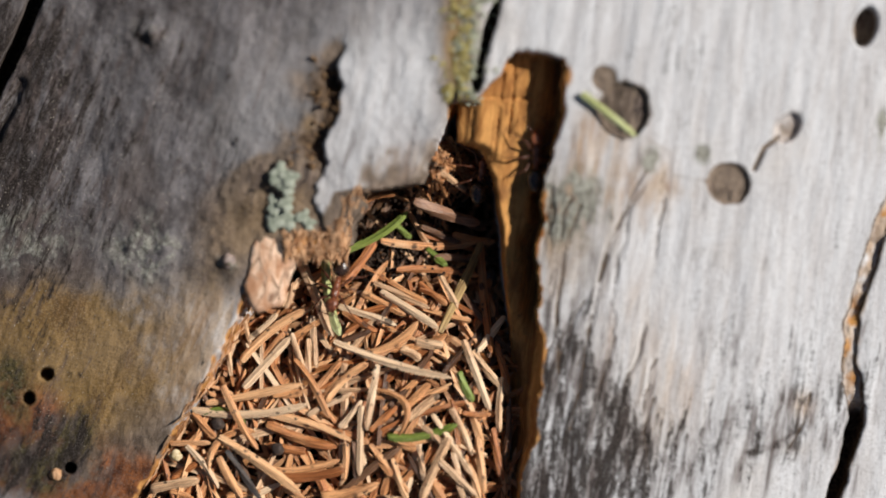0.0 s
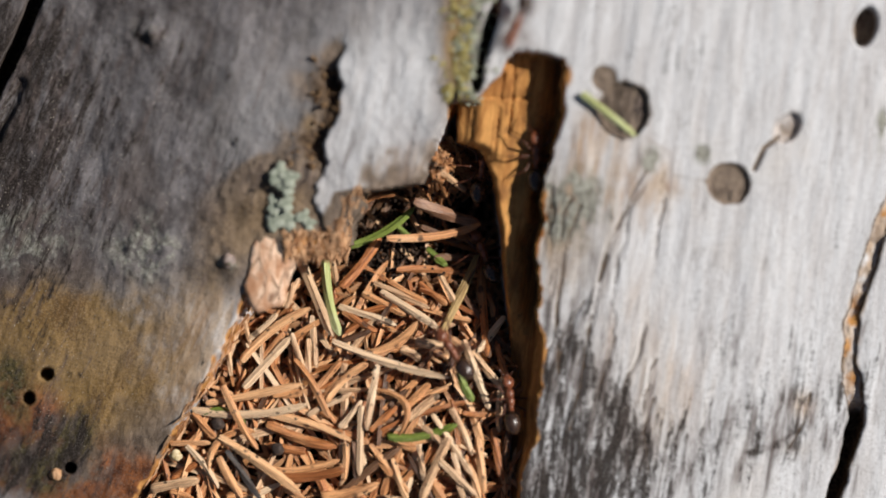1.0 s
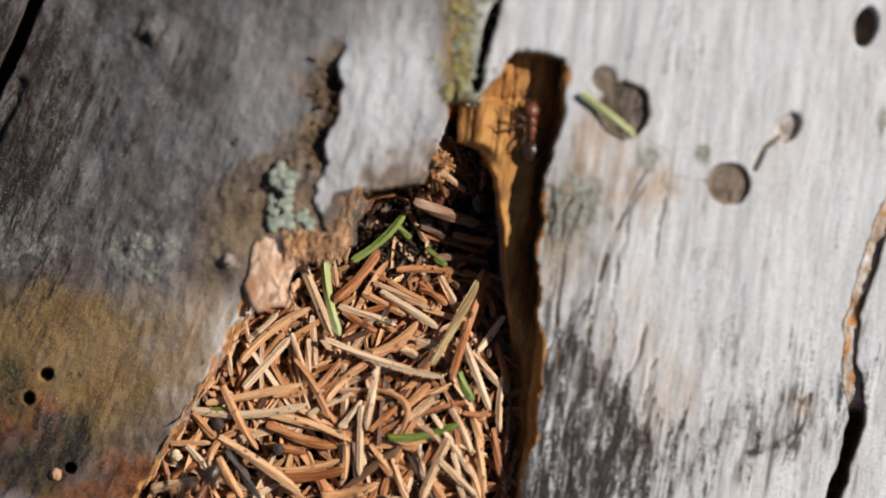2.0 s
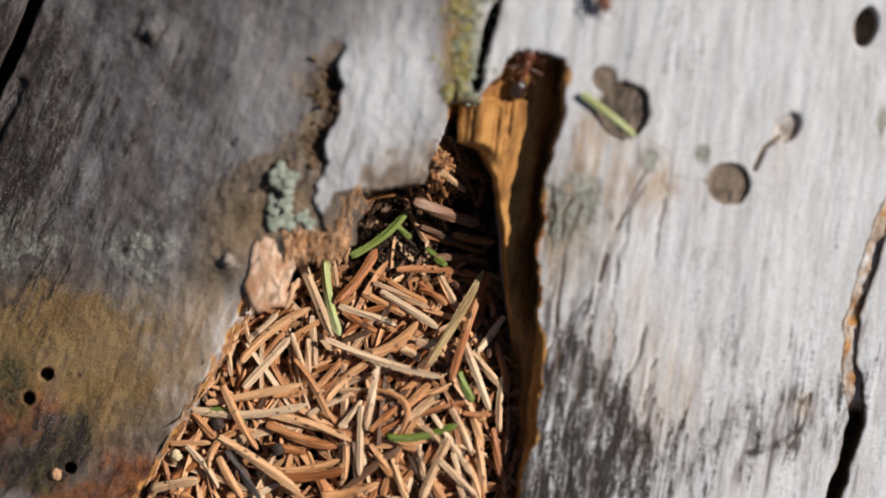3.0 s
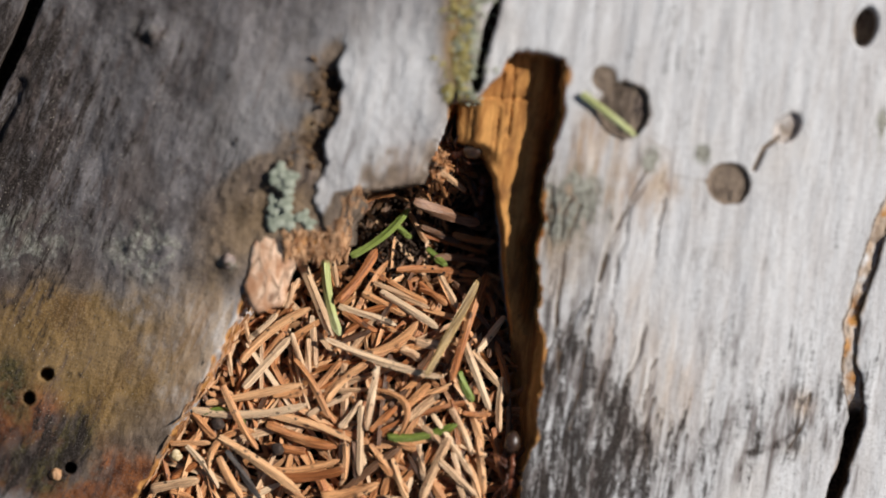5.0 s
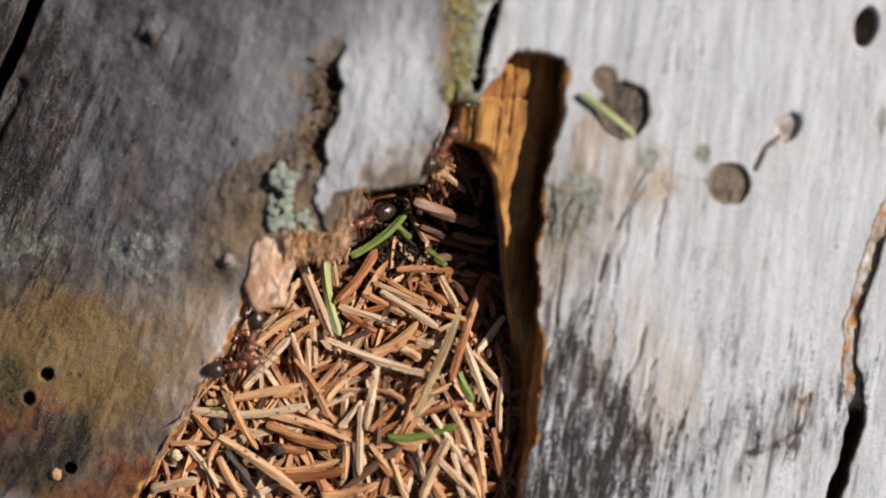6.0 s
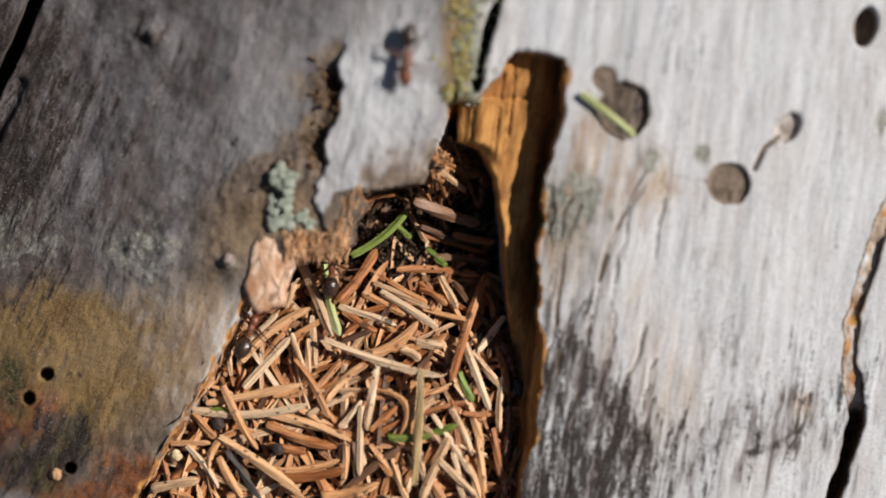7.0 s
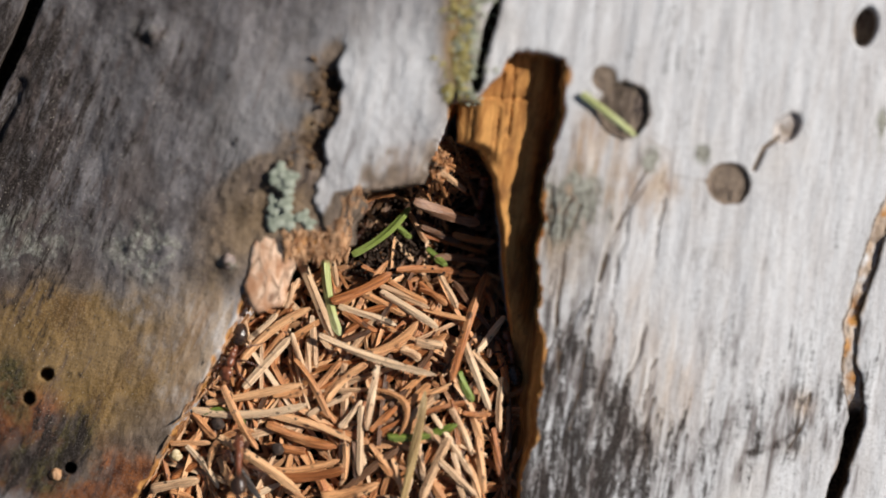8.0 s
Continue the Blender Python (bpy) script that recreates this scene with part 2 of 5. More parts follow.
BARK = bark_material()
LICHEN = simple("leafy_lichen", (0.19, 0.215, 0.165), (0.41, 0.435, 0.355), 900, 0.9, 0.1, bump=0.4, distance=0.0003)
FRAYED = simple("frayed_wood", (0.32, 0.15, 0.065), (0.72, 0.46, 0.27), 1500, 0.9, 0.1, (1, 0.3, 1), 0.6)
YELLOW_CRUST = simple("yellow_crust", (0.16, 0.125, 0.035), (0.46, 0.40, 0.17), 1300, 0.9, 0.1)
GREEN_CRUST = simple("grey_green_crust", (0.16, 0.175, 0.12), (0.44, 0.45, 0.34), 1300, 0.9, 0.1)
SOIL = simple("wood_mould", (0.014, 0.009, 0.007), (0.075, 0.05, 0.036), 900, 0.9, 0.1)
GROUND = simple("forest_floor", (0.035, 0.025, 0.015), (0.11, 0.085, 0.045), 30, 0.9, distance=0.01)
ANT_RED = simple("ant_red", (0.10, 0.030, 0.014), (0.26, 0.085, 0.038), 2500, 0.32, 0.6, bump=0.2)
ANT_DARK = simple("ant_dark", (0.018, 0.010, 0.007), (0.062, 0.033, 0.021), 2500, 0.26, 0.7, bump=0.2)
ANT_LEG = simple("ant_leg", (0.045, 0.014, 0.007), (0.11, 0.035, 0.016), 2500, 0.4, 0.5, bump=0.1)

# ---- the log: plan in millimetres, x across the grain, y along it, z up from the pile's surface ----
def lattice(ix, iy, seed):
    v = np.sin(ix * 127.1 + iy * 311.7 + seed * 74.7) * 43758.5453
    return v - np.floor(v)


def value_noise(x, y, seed):
    ix, iy = np.floor(x), np.floor(y)
    fx, fy = x - ix, y - iy
    fx, fy = fx * fx * (3 - 2 * fx), fy * fy * (3 - 2 * fy)
    a = lattice(ix, iy, seed) * (1 - fx) + lattice(ix + 1, iy, seed) * fx
    b = lattice(ix, iy + 1, seed) * (1 - fx) + lattice(ix + 1, iy + 1, seed) * fx
    return a * (1 - fy) + b * fy


def rough(x, y, size, seed, octaves=4, gain=0.5):
    """Fractal noise about 0, with the largest features of that size."""
    total, weight, amount = 0, 0, 1.0
    for k in range(octaves):
        total = total + amount * value_noise(x / size + 17.3 * k, y / size + 9.1 * k, seed + k)
        weight, amount, size = weight + amount, amount * gain, size / 2.03
    return 2 * total / weight - 1


def step(low, high, v):
    t = np.clip((v - low) / (high - low), 0, 1)
    return t * t * (3 - 2 * t)


def edge(y, points):
    """x of an edge that runs down the log, as a function of y."""
    p = sorted(points, key=lambda q: q[1])
    return np.interp(y, [q[1] for q in p], [q[0] for q in p])


def from_line(x, y, points):
    """Distance from a polyline, and how far along it (0 to 1)."""
    best, along = np.full(np.shape(x), 1e9), np.zeros(np.shape(x))
    n = len(points) - 1
    for k in range(n):
        (ax, ay), (bx, by) = points[k], points[k + 1]
        s = np.clip(((x - ax) * (bx - ax) + (y - ay) * (by - ay)) / ((bx - ax) ** 2 + (by - ay) ** 2), 0, 1)
        d = np.hypot(x - ax - s * (bx - ax), y - ay - s * (by - ay))
        along = np.where(d < best, (k + s) / n, along)
        best = np.minimum(best, d)
    return best, along


def spot(x, y, cx, cy, rx, ry, turn=0.0):
    """A soft round spot, 1 in the middle."""
    c, s = math.cos(radians(turn)), math.sin(radians(turn))
    u, v = ((x - cx) * c + (y - cy) * s) / rx, ((y - cy) * c - (x - cx) * s) / ry
    return np.exp(-(u * u + v * v))


def pit(x, y, cx, cy, rx, ry, turn=0.0, rim=0.22):
    """A hole with a flat floor: 1 inside, 0 outside."""
    c, s = math.cos(radians(turn)), math.sin(radians(turn))
    u, v = ((x - cx) * c + (y - cy) * s) / rx, ((y - cy) * c - (x - cx) * s) / ry
    return 1 - step(1 - rim, 1 + rim, np.hypot(u, v) + 0.10 * rough(x, y, 1.3, 61))


RADIUS, AXIS_X, RIDGE, RISE = 260.0, 20.0, 6.0, 0.12
BANK = [(3.76, 29.61), (2.34, 23.46), (1.30, 17.96), (0.74, 15.49), (-0.56, 13.06), (-2.23, 9.65), (-2.85, 7.18), (-9.30, 6.20),
        (-10.60, 3.20), (-11.25, 0.31), (-15.76, -0.93), (-19.53, -1.55), (-22.01, -5.85), (-24.06, -9.91), (-27.37, -15.84), (-32.25, -24.31), (-34.94, -28.69)]
WALL = [(1.74, 19.91), (1.49, 17.16), (1.37, 11.75), (3.62, 10.94), (5.25, 8.19), (6.12, 2.56), (6.94, -6.19), (7.50, -16.19), (7.62, -28.69)]
BROW = [(13.52, 21.35), (13.70, 19.19), (12.71, 12.41), (11.23, 6.85), (10.25, 0.68), (10.74, -7.34), (10.55, -15.37), (10.12, -20.92), (8.09, -27.71)]
FLAKE = [(-10.74, 23.51), (-11.48, 19.19), (-11.17, 14.87), (-13.45, 11.29), (-12.71, 9.44), (-13.83, 7.16), (-14.63, 5.12), (-13.08, 2.04), (-11.97, 0.68)]
TONGUE = [(-1.48, 13.33), (-5.18, 11.79), (-8.15, 8.70), (-10.12, 5.62), (-11.73, 1.79)]
SPLIT_TOP = [(6.23, 29.69), (6.05, 27.22), (5.06, 24.01), (4.19, 20.38), (3.46, 17.47)]
SPLIT_RIGHT = [(49.75, 6.23), (48.02, 2.53), (45.12, -7.04), (44.62, -12.28), (45.67, -18.76), (43.70, -25.24), (42.34, -29.56)]
SPLIT_LEFT = [(-43.60, 30.44), (-45.18, 27.27), (-47.20, 22.58), (-50.37, 16.56)]
SPLIT_LEFT_LOW = [(-46.88, 18.46), (-48.47, 14.65), (-50.69, 10.85)]


def drying_checks():
    """Short cracks along the grain on the bleached side."""
    rng = random.Random(5)
    lines = [[(22.10, 8.70), (20.12, 5.00), (18.58, 0.99), (17.16, -3.64), (16.11, -9.20), (14.69, -12.90)]]
    for _ in range(13):
        x, y, length = rng.uniform(11.17, 25.06), rng.uniform(-17.26, 6.87), rng.uniform(5, 12)
        line = [(x, y)]
        for _ in range(6):
            lean = radians(9 + rng.gauss(0, 11))
            x, y = x - length / 6 * math.sin(lean), y - length / 6 * math.cos(lean)
            line.append((x, y))
        lines.append(line)
    return lines


CHECKS = drying_checks()


def pile_height(x, y):
    """The surface of the needle pile."""
    z = np.interp(y, [-30, -16, -8, 0, 6, 12, 18], [0.6, 0.0, -1.0, -3.8, -5.0, -4.9, -4.0])
    z = z - (1.5 + 1.8 * step(-13, -8, y) - 1.8 * step(2, 7, y)) * step(7.5, 1.0, edge(y, WALL) - x) - 0.8 * step(4.0, 0.0, x - edge(y, BANK))
    z = z + 8.6 * spot(x, y, -1.00, 9.6, 2.8, 3.7)
    return z + 0.075 * (x - 4) + 0.5 * rough(x, y, 5.0, 3, 2)


def crown(x):
    """The round of the log, before any carving."""
    return RIDGE + np.sqrt(np.maximum(RADIUS ** 2 - (x - AXIS_X) ** 2, 0)) - RADIUS


def log_surface(x, y):
    """Height and stain masks of the log's top."""
    near = step(75, 56, np.abs(x)) * step(46, 34, np.abs(y))  # the carved stretch
    skin = crown(x) + RISE * np.clip(y, -60, 60)
    lean = np.radians(np.interp(x, [-49, -15, 10, 49], [25, 17, 9, 6]))
    across, along = x * np.cos(lean) - y * np.sin(lean), x * np.sin(lean) + y * np.cos(lean)
    skin = skin + 0.9 * rough(x, y * 0.35, 22, 5, 3) + 0.24 * rough(across, along * 0.13, 2.6, 8, 4, 0.6)
    left = step(1.0, -1.0, x - edge(y, BANK))
    skin = skin + 0.35 * left * rough(x, y * 0.6, 3.2, 12, 4, 0.6)

    # the flake that stands over the hollow on the shaded flank
    fx = x - edge(y, FLAKE) - 0.9 * rough(x, y, 2.0, 14)
    lip = step(25.43, 18.01, y) * step(0.06, 1.30, y)
    flake = step(-0.15, 0.35, fx) * lip * step(12.5, 6, fx) * (1 - 0.35 * step(10.58, 6.87, y))
    bleached = step(-0.5, 0.5, fx) * lip * step(12.5, 6, fx)
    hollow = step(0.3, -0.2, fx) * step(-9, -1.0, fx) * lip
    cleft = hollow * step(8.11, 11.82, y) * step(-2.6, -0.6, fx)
    skin = skin + 0.6 * flake - np.clip(0.75 + 2.0 * rough(x, y, 3.0, 16), 0, 2) * cleft - 0.3 * hollow * (0.7 + 0.9 * rough(x, y, 2.2, 15))
    skin = skin + 0.45 * spot(x, y, -21.0, 4.8, 6.5, 5.5) * (rough(x, y, 2.0, 17) - 0.3)

    # knots and crusty bumps
    skin = skin + 0.7 * spot(x, y, -32.4, 23.6, 2.2, 1.8) * (0.4 + 2.0 * rough(x, y, 1.5, 20))
    skin = skin + 0.35 * spot(x, y, -32.60, 0.06, 4.2, 4.4) * (1 + 1.6 * rough(x, y, 1.5, 21))
    skin = skin + 0.8 * spot(x, y, -23.63, -1.50, 1.3, 1.3) * (1 + 0.9 * rough(x, y, 0.8, 22))
    skin = skin + 0.9 * pit(x, y, -19.48, 6.89, 4.0, 3.2, 15, 0.45) + 0.45 * pit(x, y, -16.34, 8.72, 2.0, 2.2, -15, 0.5)

    # beetle holes and knot holes
    skin = skin - 0.85 * pit(x, y, 19.64, 15.08, 2.75, 2.9, 0, 0.07)
    skin = skin - 0.28 * pit(x, y, 17.48, 18.53, 1.25, 1.3, 0, 0.4)
    skin = skin - 0.6 * pit(x, y, 31.15, 7.08, 2.2, 2.15, 0, 0.10)
    skin = skin - 1.0 * pit(x, y, 37.55, 13.24, 1.75, 1.2, 50, 0.12)
    skin = skin - 2.6 * pit(x, y, 45.93, 24.19, 1.25, 2.05, -12, 0.15)
    skin = skin - 4.0 * pit(x, y, -44.30, -13.99, 0.72, 0.62)
    skin = skin - 4.0 * pit(x, y, -46.39, -16.71, 0.66, 0.66)
    skin = skin - 4.0 * pit(x, y, -41.79, -24.56, 0.66, 0.55)
    skin = skin - 0.4 * pit(x, y, -23.25, 11.41, 0.3, 0.3)
    d, _ = from_line(x, y, [(33.92, 8.68), (34.97, 11.02), (36.38, 12.07)])
    gallery = step(0.4, 0.1, d)
    skin = skin - 0.5 * gallery
    d, _ = from_line(x, y, [(21.92, 12.07), (24.69, 10.53), (24.99, 8.06), (28.69, 7.33)])
    gallery = gallery + 0.35 * step(0.45, 0.1, d)

    # splits along the grain
    wander = 0.25 * rough(x, y, 2.0, 30)
    whole = skin
    d, _ = from_line(x, y, SPLIT_TOP)
    skin = skin - 4.5 * step(0.62, 0.22, d + 1.6 * wander)
    d_right, _ = from_line(x, y, SPLIT_RIGHT)
    skin = skin - (0.8 + 0.6 * rough(x, y, 1.6, 31) + 3.1 * step(-15.41, -19.74, y)) * step(0.95, 0.58, d_right + 1.9 * wander)
    d, _ = from_line(x, y, SPLIT_LEFT)
    skin = skin - 6.0 * step(0.95, 0.4, d + 0.6 * wander)
    d, _ = from_line(x, y, SPLIT_LEFT_LOW)
    skin = skin - 0.7 * step(0.9, 0.1, d + 1.8 * wander)
    checks = np.zeros(np.shape(x))
    for line in CHECKS:
        d, s = from_line(x, y, line)
        checks = np.maximum(checks, step(0.26, 0.04, d + 0.45 * wander + 0.10 * s))
    for k, line in enumerate(([(21.92, 6.83), (18.22, 1.29), (16.99, -3.63)], [(13.33, 0.06), (12.41, -7.34), (12.71, -13.52)],
                              [(16.11, -7.34), (15.18, -14.75), (13.95, -19.69)], [(37.92, -22.10), (39.77, -19.02), (40.38, -15.94)])):
        d, _ = from_line(x, y, line)
        hair = step(0.26, 0.02, d + 0.6 * wander)
        checks = np.maximum(checks, hair)

    d_stain, _ = from_line(x, y, [(33.92, -22.41), (36.08, -21.79), (38.85, -19.95), (39.65, -16.87)])
    skin = skin - 0.3 * checks
    # darkens the splits by their depth, as painted shade
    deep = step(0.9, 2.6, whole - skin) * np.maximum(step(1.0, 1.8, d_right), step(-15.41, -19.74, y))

    # the crevice
    jag = 0.45 * rough(x, y, 2.2, 40, 4) + 0.25 * rough(x, y, 0.6, 41, 2)
    bank, wall, brow = edge(y, BANK), edge(y, WALL), edge(y, BROW)
    floor_z = pile_height(x, y) - 3.4 + 0.6 * rough(x, y, 1.5, 44)
    floor_z = floor_z - 13 * pit(x, y, 3.66, 6.69, 1.9, 4.6, 8, 0.3)
    open_top = step(18.01, 15.84, y)
    # exposed strip under the brow
    brow_j = brow + 0.9 * rough(x, y, 3.4, 43, 4, 0.55)
    u = np.clip((brow_j - x) / np.maximum(brow_j - wall, 0.3), -1, 2)
    shelf = 0.28 + 0.3 * step(6.0, 0.0, y)
    high = skin - (4.7 - 1.7 * np.clip(u, 0, 1) + 1.9 * step(1.0, 0.0, u / shelf)) * step(0.0, 0.05, u) - 2.0 * step(0.72, 1.0, u) * step(8.11, 10.58, y) + 0.25 * rough(x, y * 0.12, 1.2, 46)
    for line in ([(4.83, 16.64), (7.18, 16.46), (9.65, 16.58)], [(3.59, 16.40), (3.34, 13.98), (3.09, 11.82)], [(6.68, 19.24), (6.19, 14.91), (5.63, 9.65)], [(7.92, 20.48), (7.67, 16.77), (7.18, 12.44)]):
        d, _ = from_line(x, y, line)
        high = high - 0.5 * step(0.24, 0.05, d + 0.9 * wander)
    low = skin - (skin - floor_z) * np.clip(u, 0, 1) ** 0.65
    strip = high + (low - high) * step(-4.0, -17.0, y)
    head = np.interp(x, [3.4, 4.6, 6.3, 6.9, 8.0, 9.3, 10.6, 12.2, 14.0], [16.0, 17.4, 18.9, 20.7, 21.5, 21.2, 21.4, 20.7, 20.2])
    under = step(0.3, -0.1, y - head + 1.0 * jag)
    in_strip = under * (u > 0) * (u < 1.08)
    z = skin + (strip - skin) * under * step(-0.02, 0.02, u) * step(1.12, 1.02, u)
    # needle hollow
    dl = x - bank + jag
    sink = step(-0.2, 1.9, dl) * step(0.5, -0.3, x - wall + 0.4 * jag) * open_top
    z = z + (floor_z - z) * sink
    z = skin + (z - skin) * near

    rotten = hollow * step(-6.0, -2.2, fx) * step(4.5, 8.5, y) * step(23.0, 18.5, y) * np.clip(0.62 + 1.7 * rough(x, y, 2.8, 98), 0, 1)
    masks = {}
    tongue = step(-2.2, 3.2, x - edge(y, TONGUE) + 2.2 * rough(x, y, 2.6, 90)) * step(14.0, 9.5, y) * step(2.5, 0.5, x - bank)
    masks["tan"] = np.clip(0.75 * step(15, 3, x - brow + 5 * rough(x, y * 0.4, 6, 91)) * step(-0.5, 1.5, x - brow) * step(19.86, 13.06, y) * step(-19.74, -7.36, y) * (0.6 + 0.9 * rough(across, along * 0.12, 1.6, 92))
                           + 0.85 * left * step(14, 5, bank - x) * step(-1.79, -7.36, y) + 0.5 * spot(x, y, 24.38, -15.33, 7, 9) + 0.5 * spot(x, y, 23.76, 6.83, 5, 4) * (1 + rough(x, y, 2, 93))
                           + 0.7 * spot(x, y, 39.46, -17.18, 1.6, 2.0) + 0.5 * pit(x, y, 37.55, 13.24, 2.0, 1.5, 50, 0.3) + 0.6 * tongue
                           + 1.3 * step(1.1, 0.75, d_right) * (0.7 + 0.9 * rough(x, y, 1.1, 94)), 0, 1) * near
    # weathered flank plus painted shade; the flake keeps a little for facing away
    masks["grey"] = left * (1 - 0.8 * step(-1.79, -7.98, y) * step(22, 8, bank - x)) * (1 - 0.82 * bleached) * \
        np.clip(1.15 - 0.85 * spot(x, y, -4.26, 19.19, 8, 12) - 0.4 * spot(x, y, -19.48, 13.71, 9, 11), 0, 1)
    masks["raw"] = np.clip(in_strip * step(-0.05, 0.05, u) * (1 - sink) + under * step(-0.16, 0.0, u + 0.10 * rough(x, y, 1.4, 77)) * (u <= 0) * step(8.72, 5.01, y) + left * step(-1.0, -0.2, dl) * step(0.99, -1.79, y) * np.clip(0.35 + 1.6 * rough(x, y, 2.8, 72), 0, 1)
                           + step(-0.4, 0.2, dl) * step(2.2, 1.2, dl) * step(0.99, -1.79, y) * (0.6 + 0.9 * rough(x, y, 2.5, 71))
                           + spot(x, y, -13.71, 0.31, 3.6, 1.5) * 1.0 + 0.9 * spot(x, y, 13.30, 18.84, 0.9, 1.5)
                           + 0.75 * step(0.9, 0.5, d_right) * step(-19.74, -12.0, y) * (0.5 + 1.3 * rough(x, y, 1.3, 95)), 0, 1) * near
    masks["ochre"] = np.clip(np.clip(0.85 + 0.9 * rough(x, y, 4.0, 83), 0.45, 1.4) * (1.9 * spot(x, y, -46.0, -10.0, 11.5, 5.5) + 1.5 * spot(x, y, -43.0, -15.0, 8, 6.0)) + 0.3 * spot(x, y, -33.0, -13.5, 8, 7) + 0.35 * spot(x, y, -22.64, 1.31, 6, 5) + 0.35 * spot(x, y, -17.00, 5.5, 5, 4)
                             + 1.3 * spot(x, y, 1.91, 22.22, 2.0, 8) + 0.5 * spot(x, y, -14.64, 13.40, 0.9, 2)
                             + 0.6 * spot(x, y, 13.33, 4.38, 4, 5) + 0.3 * spot(x, y, 13.95, -1.79, 5, 6) + 0.15 * spot(x, y, -27.75, -11.19, 4, 6) + 0.4 * spot(x, y, -25.81, -4.30, 4, 2.5) + 0.35 * spot(x, y, 38.54, -21.79, 2.2, 1.4), 0, 1.2) * near
    masks["rust"] = np.clip(1.8 * spot(x, y, -48.0, -21.0, 4.8, 4.8) + 0.5 * spot(x, y, -40.0, -24.5, 6, 4) + 0.9 * spot(x, y, -36.68, -26.32, 8, 3), 0, 1) * near
    masks["moss"] = np.clip(spot(x, y, -48.66, -15.12, 2.2, 3.5) + 0.9 * spot(x, y, -45.82, -24.62, 5, 3.4) + 0.7 * spot(x, y, -41.28, -20.14, 3, 3), 0, 1) * near
    masks["crust"] = np.clip(0.6 * spot(x, y, -32.60, 0.06, 5, 5) + 0.35 * spot(x, y, -32.87, 23.99, 2.4, 2) + 1.0 * spot(x, y, 2.96, 20.99, 1.6, 5)
                             + 0.8 * spot(x, y, -47.08, 1.33, 6, 4) + 1.0 * spot(x, y, 13.95, 4.69, 4.2, 4.5) + 0.8 * spot(x, y, 47.96, 12.99, 0.8, 3)
                             + 0.5 * spot(x, y, -23.63, -1.50, 1.5, 1.5) + 0.8 * spot(x, y, 22.6, 9.7, 1.3, 1.7) + 0.8 * spot(x, y, 28.3, 10.4, 1.0, 1.3), 0, 1) * near
    # the cleft term puts the flake's shadow into the colour; the rest are stains
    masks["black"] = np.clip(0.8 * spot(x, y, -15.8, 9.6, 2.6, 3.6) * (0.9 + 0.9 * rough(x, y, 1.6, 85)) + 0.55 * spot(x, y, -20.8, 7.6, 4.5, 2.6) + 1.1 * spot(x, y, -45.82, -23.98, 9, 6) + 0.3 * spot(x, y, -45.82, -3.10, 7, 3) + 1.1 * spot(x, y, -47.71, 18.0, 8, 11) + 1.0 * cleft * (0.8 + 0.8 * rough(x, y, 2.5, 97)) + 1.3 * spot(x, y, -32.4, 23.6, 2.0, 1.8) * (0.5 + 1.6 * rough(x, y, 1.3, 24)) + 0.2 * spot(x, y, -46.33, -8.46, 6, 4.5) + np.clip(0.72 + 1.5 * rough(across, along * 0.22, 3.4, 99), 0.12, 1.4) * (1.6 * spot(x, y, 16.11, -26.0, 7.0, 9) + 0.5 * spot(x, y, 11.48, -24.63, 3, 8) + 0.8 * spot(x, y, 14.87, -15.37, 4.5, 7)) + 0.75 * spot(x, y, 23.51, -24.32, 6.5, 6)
                             + 0.5 * step(0.06, -7.36, y) * step(12, 2, x - brow) * step(-0.5, 0.5, x - brow)
                             + 0.1 * spot(x, y, 39.15, -18.10, 1.3, 2.0) + 0.42 * step(0.55, 0.0, d_stain + 2.6 * wander) + 0.55 * spot(x, y, 28.07, -7.33, 1.2, 5)
                             + 0.6 * spot(x, y, 33.00, -19.64, 7, 7) + 0.55 * spot(x, y, 42.23, -17.18, 7, 12) + 0.4 * spot(x, y, 24.38, 19.76, 5, 7) + 0.4 * spot(x, y, 33.61, -7.33, 3, 4)
                             + 0.6 * spot(x, y, -42.55, -19.51, 3.5, 5) + 0.3 * spot(x, y, 15.80, 0.68, 6, 9) + 0.6 * pit(x, y, 19.64, 15.08, 2.7, 2.85) + 0.8 * pit(x, y, 31.15, 7.08, 2.15, 2.1) + 0.4 * spot(x, y, -30.25, 15.06, 12, 14) + 1.0 * spot(x, y, -49.61, 7.02, 9, 14), 0, 1.3) * near
